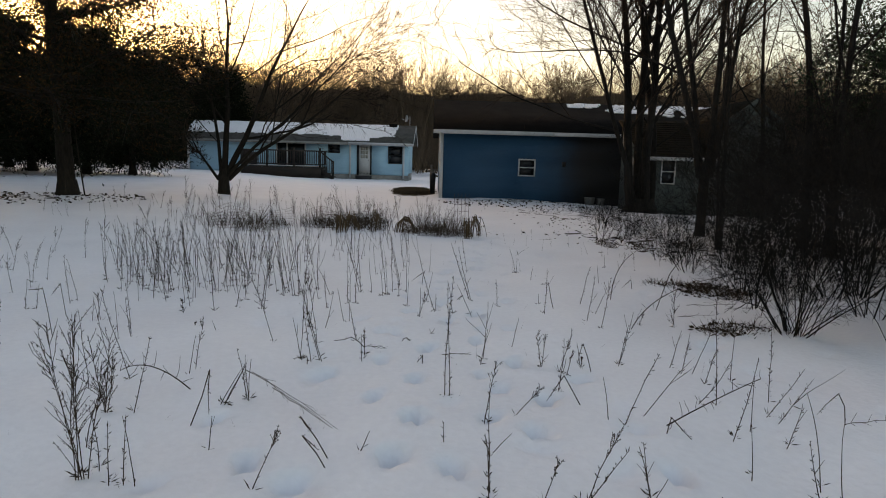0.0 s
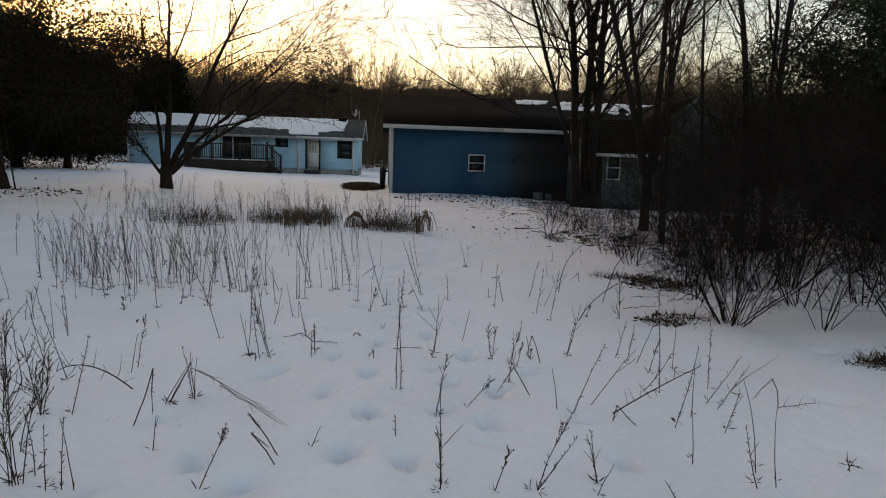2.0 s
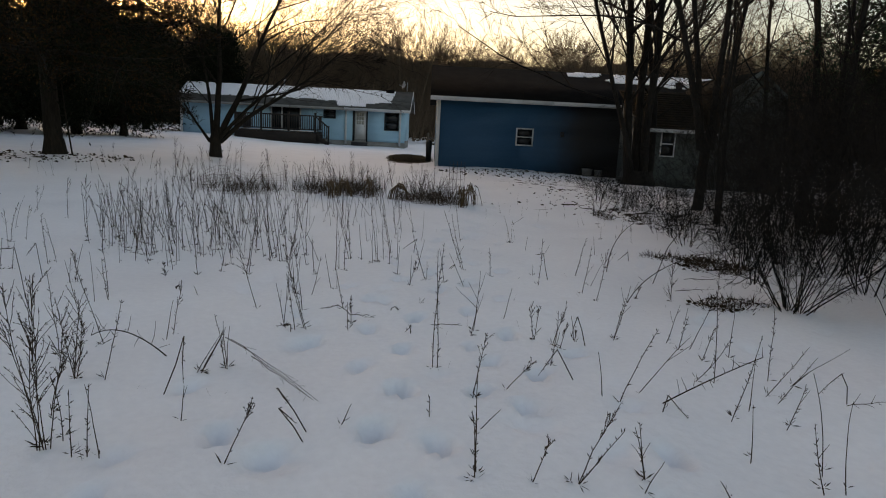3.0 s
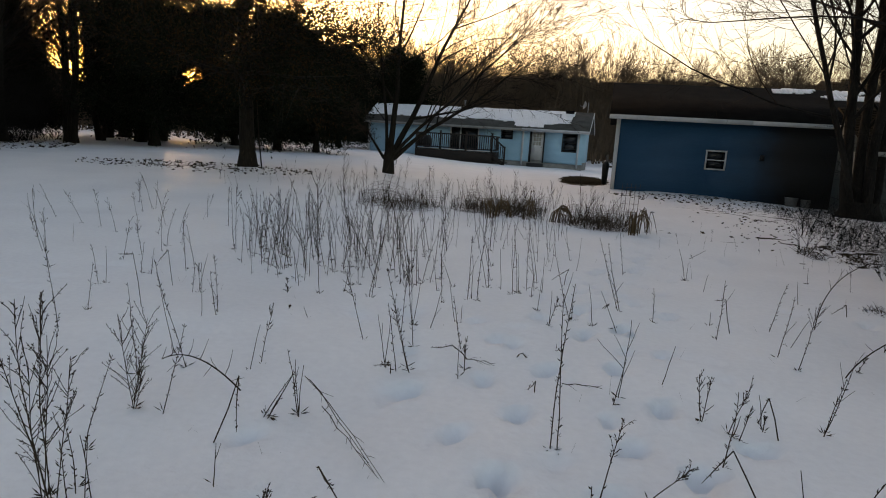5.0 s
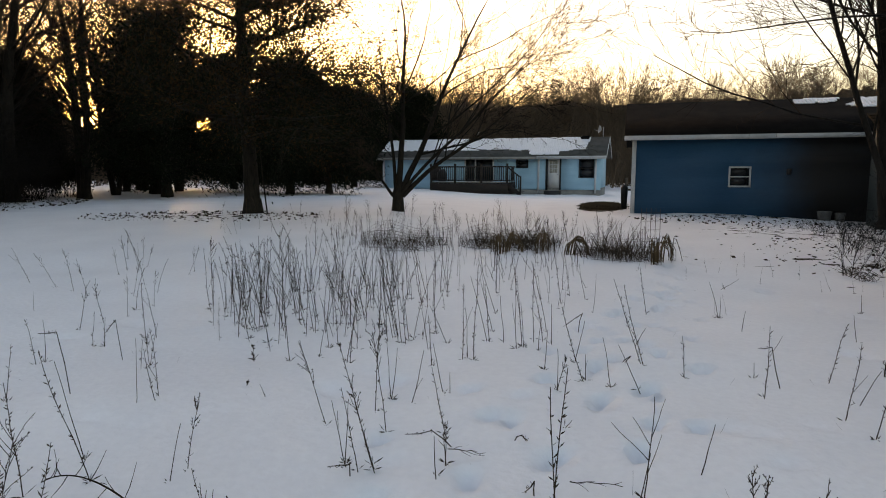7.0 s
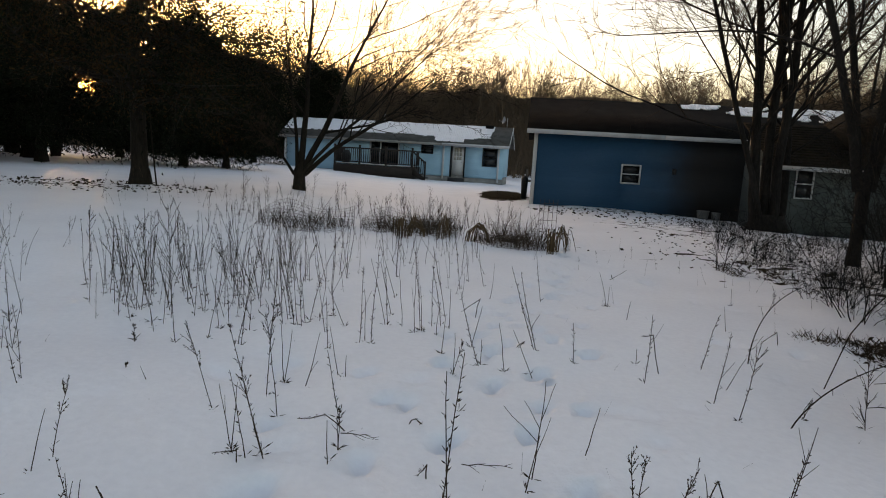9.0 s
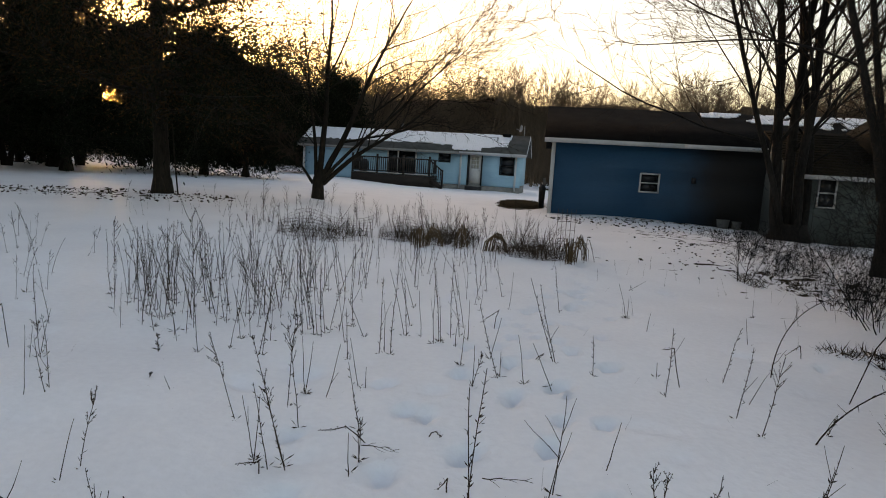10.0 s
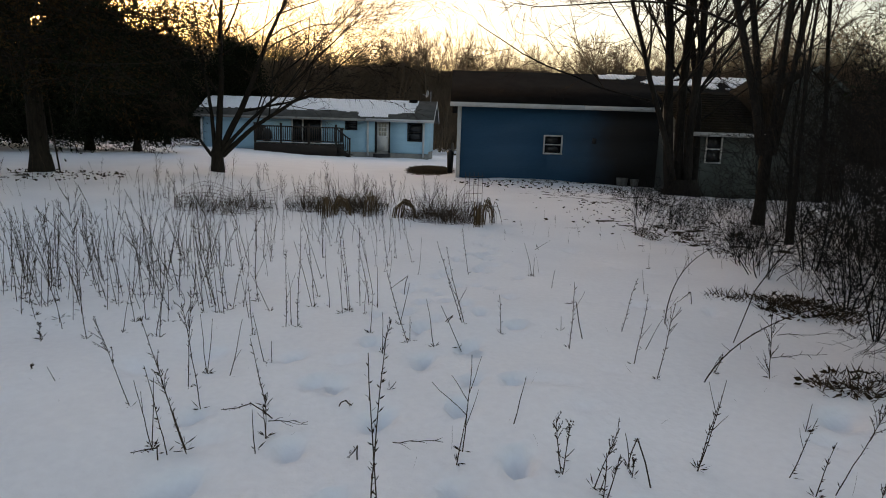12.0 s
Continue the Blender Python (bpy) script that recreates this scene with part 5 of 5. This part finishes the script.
stalk("plain", -0.10, 6.21, 0.64, -0.06, 0.10)
stalk("bract", -0.07, 6.17, 0.57, -0.02, -0.05)
stalk("plain", -0.05, 6.27, 0.47, -0.02, -0.02)
stalk("plain", -0.19, 6.37, 0.58, -0.08, 0.09)
stalk("plain", -0.28, 6.46, 0.48, -0.05, 0.02)
stalk("plain", 0.11, 6.03, 0.31, -0.07, 0.01)
stalk("bract", 0.15, 5.66, 0.35, 0.00, -0.01)
stalk("plain", 0.05, 6.42, 0.26, 0.04, -0.03)
stalk("plain", 0.25, 6.19, 0.32, -0.12, 0.00)
stalk("bract", 0.36, 5.79, 0.55, 0.01, 0.00)
stalk("plain", 0.40, 5.83, 0.39, -0.01, -0.04)
stalk("bract", 0.44, 5.78, 0.70, 0.00, -0.04)
stalk("plain", -0.98, 7.09, 0.48, -0.05, -0.01)
stalk("plain", -1.07, 6.91, 0.44, -0.07, -0.05)
stalk("plain", -1.08, 6.27, 0.48, 0.01, 0.00)
stalk("plain", -1.07, 6.42, 0.56, -0.02, -0.00)
stalk("plain", -1.09, 6.07, 0.37, -0.02, -0.01)
stalk("plain", -1.15, 6.22, 0.26, -0.01, -0.02)
stalk("plain", 0.56, 6.27, 0.53, -0.08, 0.03)
stalk("bract", 0.58, 6.27, 0.46, -0.04, 0.03)
stalk("plain", 0.62, 6.57, 0.45, -0.09, 0.02)
stalk("plain", 0.69, 7.26, 0.54, -0.14, -0.03)
stalk("plain", 0.69, 6.28, 0.37, -0.01, 0.02)
stalk("plain", 0.77, 6.08, 0.49, -0.03, -0.02)
stalk("bract", 0.82, 6.15, 0.61, -0.02, 0.05)
stalk("plain", 0.83, 6.12, 0.36, -0.01, -0.03)
stalk("bract", 0.93, 6.33, 0.60, -0.01, 0.05)
stalk("bract", 1.00, 6.33, 0.49, -0.06, 0.01)
stalk("plain", 1.07, 6.60, 0.60, -0.09, -0.05)
stalk("plain", 1.05, 6.20, 0.33, 0.01, -0.01)
stalk("plain", 0.93, 6.02, 0.25, 0.01, -0.00)
stalk("plain", 0.91, 5.58, 0.27, 0.02, 0.00)
stalk("head", 0.93, 5.18, 0.22, 0.04, -0.02)
stalk("plain", 0.93, 5.16, 0.29, 0.01, -0.03)
stalk("bract", 1.12, 5.34, 0.46, -0.19, 0.05)
stalk("plain", 1.14, 5.73, 0.31, 0.04, -0.02)
stalk("plain", 1.14, 5.37, 0.17, -0.01, 0.01)
snapped(1.35, 6.68, (0.03, -0.01, 0.14), (-0.12, 0.02, 0.02))
stalk("forked", 1.08, 3.92, 0.42, 0.03, 0.02)
stalk("plain", 1.03, 3.83, 0.27, 0.04, -0.05)
stalk("plain", 1.37, 4.09, 0.25, 0.07, -0.02)
stalk("bract", 1.58, 5.65, 0.58, -0.21, 0.12)
stalk("bract", 1.59, 5.64, 0.56, -0.18, 0.04)
stalk("plain", 1.63, 6.04, 0.20, 0.05, -0.03)
snapped(1.43, 5.70, (0.08, -0.02, 0.07), (0.03, -0.01, 0.00))
stalk("plain", 1.27, 5.24, 0.31, -0.04, 0.03)
stalk("plain", 1.43, 5.21, 0.27, -0.11, 0.04)
stalk("bract", 1.78, 5.41, 0.28, 0.01, 0.02)
stalk("bract", 2.12, 5.07, 0.44, -0.03, -0.00)
snapped(2.30, 5.22, (-0.06, 0.03, 0.26), (-0.12, 0.06, 0.24))
stalk("plain", 2.22, 5.41, 0.12, -0.01, -0.01)
stalk("plain", 2.70, 7.11, 0.34, -0.08, 0.03)
stalk("plain", 2.71, 7.10, 0.20, -0.02, -0.00)
stalk("plain", 2.68, 6.60, 0.18, 0.02, 0.00)
stalk("plain", 3.38, 8.61, 0.12, 0.15, -0.06)
stalk("head", 1.42, 3.67, 0.25, -0.04, -0.01)
stalk("head", 1.42, 3.66, 0.23, 0.01, -0.03)
stalk("plain", 1.47, 3.77, 0.06, 0.04, -0.01)
stalk("bract", 2.60, 5.26, 0.41, 0.08, -0.02)
stalk("bract", 2.38, 4.73, 0.43, 0.03, -0.05)
stalk("plain", 2.57, 4.92, 0.25, 0.05, -0.04)
stalk("head", 2.39, 4.50, 0.44, 0.05, -0.02)
stalk("plain", 3.42, 6.28, 0.22, -0.03, 0.03)
stalk("plain", 4.11, 7.30, 0.18, -0.01, 0.02)
snapped(3.59, 5.85, (-0.02, 0.01, 0.13), (-0.09, 0.07, 0.03))
arched(3.03, 5.39, (-0.02, 0.01, 0.46), (0.65, 0.28, 0.56))
arched(2.62, 4.41, (0.10, -0.08, 0.38), (1.00, -0.03, 0.46))
stalk("bush", 3.06, 4.40, 0.38, -0.03, 0.04)
stalk("head", 2.78, 4.52, 0.12, 0.02, -0.02)
stalk("bract", 1.99, 3.59, 0.31, 0.02, -0.02)
stalk("bract", 1.99, 3.59, 0.38, 0.09, -0.03)
stalk("head", 1.50, 3.55, 0.30, 0.02, -0.07)
stalk("plain", 1.51, 3.52, 0.11, 0.02, -0.02)
stalk("head", 1.52, 3.48, 0.19, 0.04, -0.02)
stalk("plain", 1.71, 3.65, 0.17, -0.01, -0.02)
snapped(1.73, 3.51, (-0.06, 0.04, 0.19), (-0.08, 0.06, 0.05))
stalk("head", 1.69, 3.59, 0.08, 0.01, -0.01)
stalk("bract", 2.32, 3.46, 0.30, 0.05, -0.07)
stalk("plain", 2.72, 3.79, 0.14, 0.01, 0.00)
stalk("bract", 2.31, 3.32, 0.25, 0.02, -0.03)
stalk("head", 2.39, 3.31, 0.43, 0.09, -0.06)
fallen(3.27, 4.63, 3.69, 4.63, 0.02)
fallen(3.66, 5.01, 4.23, 4.97, 0.02)
stalk("bush", -1.12, 5.78, 0.09, -0.01, 0.01)
stalk("bush", -0.97, 5.18, 0.04, 0.01, 0.01)
stalk("plain", -0.79, 4.99, 0.10, -0.03, -0.02)
stalk("plain", 0.88, 4.62, 0.05, 0.03, -0.01)
stalk("bract", 0.60, 3.29, 0.73, 0.03, 0.10)
stalk("bract", 0.63, 3.28, 0.72, -0.02, -0.00)
stalk("plain", -1.77, 5.60, 0.31, 0.06, -0.00)
stalk("bract", -1.13, 3.46, 0.41, 0.12, 0.03)
arched(-0.85, 3.74, (-0.21, -0.02, 0.24), (-0.39, -0.04, 0.16))
stalk("plain", -0.90, 4.00, 0.26, 0.01, -0.00)
stalk("head", -0.87, 4.11, 0.32, 0.02, 0.02)
snapped(-0.83, 3.22, (0.11, 0.01, 0.29), (0.10, 0.01, 0.04))
stalk("bract", -0.54, 3.52, 0.31, -0.03, 0.00)
stalk("bract", -0.53, 3.51, 0.28, -0.01, 0.00)
stalk("plain", -0.53, 3.51, 0.24, 0.02, -0.01)
stalk("bract", -0.66, 3.47, 0.23, 0.10, 0.02)
stalk("plain", -0.66, 3.47, 0.22, 0.11, -0.01)
stalk("plain", -0.68, 3.48, 0.20, 0.11, 0.02)
fallen(-0.54, 3.71, -0.09, 2.94, 0.1)
fallen(-0.51, 3.65, -0.13, 2.99, 0.1)
fallen(-0.40, 3.37, -0.12, 2.96, 0.1)
snapped(-0.17, 2.57, (-0.12, 0.01, 0.17), (-0.05, 0.00, 0.10))
snapped(-0.15, 2.67, (-0.14, 0.01, 0.22), (-0.09, 0.01, 0.14))
stalk("head", -0.51, 2.46, 0.26, 0.10, 0.03)
stalk("plain", -0.01, 2.69, 0.12, 0.05, -0.02)
stalk("plain", -0.71, 2.90, 0.18, 0.02, -0.03)
stalk("bush", -1.28, 3.49, 0.44, -0.02, 0.02)
stalk("bush", -1.28, 3.49, 0.40, 0.01, 0.09)
stalk("tall", -1.27, 3.49, 0.31, 0.07, -0.01)
stalk("bract", -1.10, 2.67, 0.32, 0.01, -0.03)
stalk("bract", -1.04, 2.65, 0.31, -0.00, 0.01)
stalk("plain", -0.99, 2.63, 0.32, 0.01, -0.02)
stalk("bract", -1.17, 2.83, 0.28, 0.01, -0.01)
stalk("bract", 0.41, 2.67, 0.13, -0.02, 0.00)
stalk("head", 0.71, 2.89, 0.31, 0.04, 0.00)
stalk("bract", 0.45, 2.14, 0.29, -0.03, 0.00)
stalk("bract", 0.51, 2.29, 0.41, 0.07, -0.02)
stalk("plain", 0.60, 2.52, 0.11, 0.10, -0.04)
stalk("bract", 0.47, 2.18, 0.28, -0.05, -0.00)
stalk("head", 0.91, 2.93, 0.19, 0.10, -0.05)
snapped(1.36, 2.96, (-0.11, 0.06, 0.18), (-0.19, 0.11, 0.01))
stalk("bract", 1.33, 3.23, 0.35, 0.02, -0.04)
stalk("plain", 1.38, 2.72, 0.27, -0.03, 0.02)
stalk("bract", 1.45, 2.67, 0.46, 0.08, -0.11)
stalk("plain", 1.62, 2.75, 0.37, 0.17, -0.16)
stalk("bract", 2.08, 2.85, 0.27, 0.17, -0.10)
stalk("head", 2.34, 3.12, 0.21, 0.05, -0.04)
stalk("bract", 2.17, 2.81, 0.69, -0.02, 0.01)
stalk("plain", 2.56, 3.14, 0.36, 0.00, 0.02)
arched(1.65, 2.63, (0.18, -0.13, 0.18), (0.37, -0.28, 0.34))
snapped(1.60, 2.52, (0.02, -0.01, 0.10), (0.10, -0.08, 0.00))
stalk("bract", 1.94, 2.40, 0.46, 0.06, -0.08)
stalk("plain", 2.12, 2.48, 0.29, 0.01, -0.02)
stalk("plain", 1.73, 2.05, 0.24, 0.00, 0.01)
stalk("bract", 2.53, 2.78, 0.46, 0.00, 0.01)
stalk("bract", 2.35, 2.60, 0.34, 0.09, -0.14)
stalk("bract", 2.38, 2.53, 0.27, 0.11, -0.08)
stalk("plain", 2.62, 2.69, 0.33, 0.13, -0.16)
stalk("bract", 2.17, 2.27, 0.24, 0.03, -0.06)
stalk("plain", 1.96, 1.89, 0.44, -0.06, 0.02)
stalk("bract", 1.84, 1.78, 0.26, -0.06, 0.06)
snapped(2.75, 2.44, (-0.03, 0.04, 0.15), (-0.09, 0.11, 0.00))
stalk("plain", 1.94, 1.76, 0.35, -0.00, 0.08)
fallen(2.62, 2.34, 2.97, 2.34, 0.02)
stalk("plain", 2.42, 1.76, 0.07, -0.01, 0.01)
stalk("plain", 2.43, 1.76, 0.05, 0.01, -0.01)
stalk("head", 0.85, 2.02, 0.33, 0.06, -0.10)
stalk("bract", 0.85, 2.02, 0.27, 0.13, -0.08)
stalk("bract", 1.14, 2.00, 0.22, -0.03, 0.04)
stalk("bract", 1.14, 1.99, 0.25, -0.02, 0.01)
stalk("plain", 1.09, 1.92, 0.16, 0.02, -0.03)
stalk("plain", 1.41, 1.82, 0.06, -0.02, 0.02)
stalk("head", 0.67, 2.07, 0.19, 0.06, -0.02)
stalk("bract", 0.83, 2.05, 0.04, -0.00, 0.00)
stalk("bract", -2.17, 4.42, 0.59, -0.11, 0.03)
stalk("bract", -2.56, 5.60, 0.34, 0.00, 0.01)
stalk("plain", -2.53, 5.65, 0.32, 0.03, 0.00)
snapped(-1.93, 4.98, (-0.04, -0.03, 0.41), (-0.12, -0.07, 0.41))
stalk("bract", -2.26, 4.90, 0.34, 0.03, 0.02)
stalk("bract", -1.25, 4.01, 0.59, -0.15, -0.09)
stalk("plain", -1.39, 4.21, 0.49, -0.05, -0.02)
stalk("bract", -1.45, 3.88, 0.49, -0.02, -0.02)
stalk("bract", -2.44, 6.07, 0.27, 0.00, 0.01)
stalk("bract", -2.36, 6.08, 0.24, 0.04, -0.01)
snapped(-2.04, 5.75, (-0.03, -0.01, 0.29), (-0.09, -0.05, 0.20))
stalk("bract", -2.76, 7.33, 0.42, 0.01, 0.04)
stalk("head", -1.73, 5.52, 0.25, -0.01, -0.02)
stalk("bract", -1.39, 4.89, 0.35, -0.04, -0.05)
stalk("bract", -1.40, 4.95, 0.44, -0.01, 0.02)
stalk("plain", -1.47, 4.83, 0.39, 0.03, 0.06)
stalk("plain", -3.25, 6.11, 0.56, -0.11, -0.06)
stalk("bract", -1.79, 5.51, 0.21, 0.02, 0.01)
stalk("bush", -1.93, 3.47, 0.09, 0.02, 0.01)
stalk("head", -1.99, 3.46, 0.18, -0.05, 0.01)
stalk("bush", -1.24, 2.77, 0.56, 0.00, 0.05)
stalk("bush", -1.25, 2.77, 0.49, 0.02, -0.04)
stalk("tall", -1.20, 2.77, 0.53, 0.05, -0.01)
stalk("head", -1.23, 2.77, 0.69, -0.09, -0.05)
stalk("head", -1.23, 2.77, 0.62, -0.04, -0.11)
stalk("tall", -1.22, 2.77, 0.72, -0.06, -0.02)
stalk("bract", -1.28, 3.09, 0.41, 0.06, 0.02)

# the crowd of stalks further off
crowd = Geo()
crowd_kinds = ["bract", "bract", "head", "plain", "bract", "tall", "plain", "head", "plain", "bush", "bract", "plain"]
crowd_heights = [0.55, 0.62, 0.6, 0.5, 0.7, 0.85, 0.28, 0.45, 0.4, 0.5, 0.48, 0.6]
data = [weed(800 + k, crowd_heights[k], crowd_kinds[k]).arrays() for k in range(12)]
r = np.random.default_rng(91)


def crowd_in(x0, x1, y0, y1, n, kk, s0, s1, lean=0.16):
    for _ in range(n):
        x, y = r.uniform(x0, x1), r.uniform(y0, y1)
        v, q = data[kk[int(r.random() * len(kk))]]
        tilt = Matrix.Rotation(r.normal() * lean - 0.05, 4, "Y") @ Matrix.Rotation(r.normal() * lean, 4, "X")
        crowd.copies(v, q, [put(x, y, 0, 1.0) @ tilt @ Matrix.Rotation(6.28 * r.random(), 4, "Z") @ Matrix.Scale(r.uniform(s0, s1), 4)])


crowd_in(-2.2, 0.3, 6.3, 9.4, 120, (0, 1, 4, 3, 10, 2), 0.65, 1.15)
crowd_in(-1.9, -0.3, 6.6, 8.8, 60, (0, 1, 4, 10), 0.8, 1.2)
crowd_in(0.2, 2.2, 7.2, 10.5, 60, (0, 3, 10, 8), 0.6, 1.05)
crowd_in(-4.8, -2.0, 6.5, 11, 30, (0, 2, 7, 8), 0.6, 1.0)
crowd_in(-2.0, 3.6, 10.5, 14.5, 130, (0, 2, 7, 3, 5, 9), 0.5, 1.05)
crowd_in(-5.0, 3.0, 13.5, 18, 55, (2, 7, 8), 0.5, 0.9)
crowd_in(2.6, 5.2, 6.8, 11.5, 22, (3, 8, 7), 0.3, 0.6)
crowd_in(-2.5, 3.5, 2.6, 8.5, 80, (6, 8, 3, 6), 0.08, 0.22, 0.6)
solo("weed_stand", crowd, M_WEED, Matrix(), "stand of dry brown weed stalks in the snowy field", "weeds", kind="stuff")

# ---- fallen leaves and litter ----
litter = Geo()


def scatter(x, y, rx, ry, n, size):
    a, q = r.random(n) * 6.283, np.sqrt(r.random(n))
    px, py = x + rx * q * np.cos(a), y + ry * q * np.sin(a)
    p = np.stack([px, py, lie(px, py) + 0.012], 1)
    d = np.stack([r.normal(size=n), r.normal(size=n), r.normal(size=n) * 0.15], 1)
    litter.blades(p, d, size * (0.5 + r.random(n)), size * 0.3, r)


scatter(-6.2, 17.3, 3.2, 1.6, 520, 0.075)
scatter(8.4, 19.3, 3.2, 2.2, 260, 0.09)
scatter(6.2, 10.8, 1.1, 2.2, 150, 0.05)
scatter(5.1, 13.5, 2.0, 4.0, 40, 0.07)
scatter(4.4, 5.75, 0.6, 0.4, 220, 0.05)
scatter(3.5, 4.22, 0.35, 0.2, 90, 0.05)
scatter(7.4, 6.8, 2.2, 4.2, 700, 0.05)
scatter(8.6, 13.5, 2.2, 4.0, 700, 0.055)
scatter(-16, 19, 3.5, 8, 900, 0.12)
solo("leaf_litter", litter, M_LITTER, Matrix(), "dark fallen leaves scattered over the snow", "leaves", kind="stuff")
grass = Geo()
for x, y, rx, ry, n, h in ((5.9, 25.6, 0.9, 1.7, 160, 0.10), (3.5, 4.2, 0.28, 0.12, 30, 0.13), (4.05, 6.0, 0.25, 0.14, 26, 0.15), (4.45, 5.75, 0.3, 0.2, 40, 0.16), (4.65, 5.4, 0.25, 0.2, 28, 0.14), (4.6, 2.85, 0.6, 0.1, 50, 0.1), (6.3, 8.8, 1.0, 1.6, 120, 0.14)):
    for _ in range(n):
        a, q = r.random() * 6.283, math.sqrt(r.random())
        tuft(grass, x + rx * q * math.cos(a), y + ry * q * math.sin(a), 16, h, 0.05, r, 0.004, 1.6)
solo("dead_grass", grass, M_DEAD, Matrix(), "tufts of flattened dead grass on thawed ground", "grass", kind="stuff")
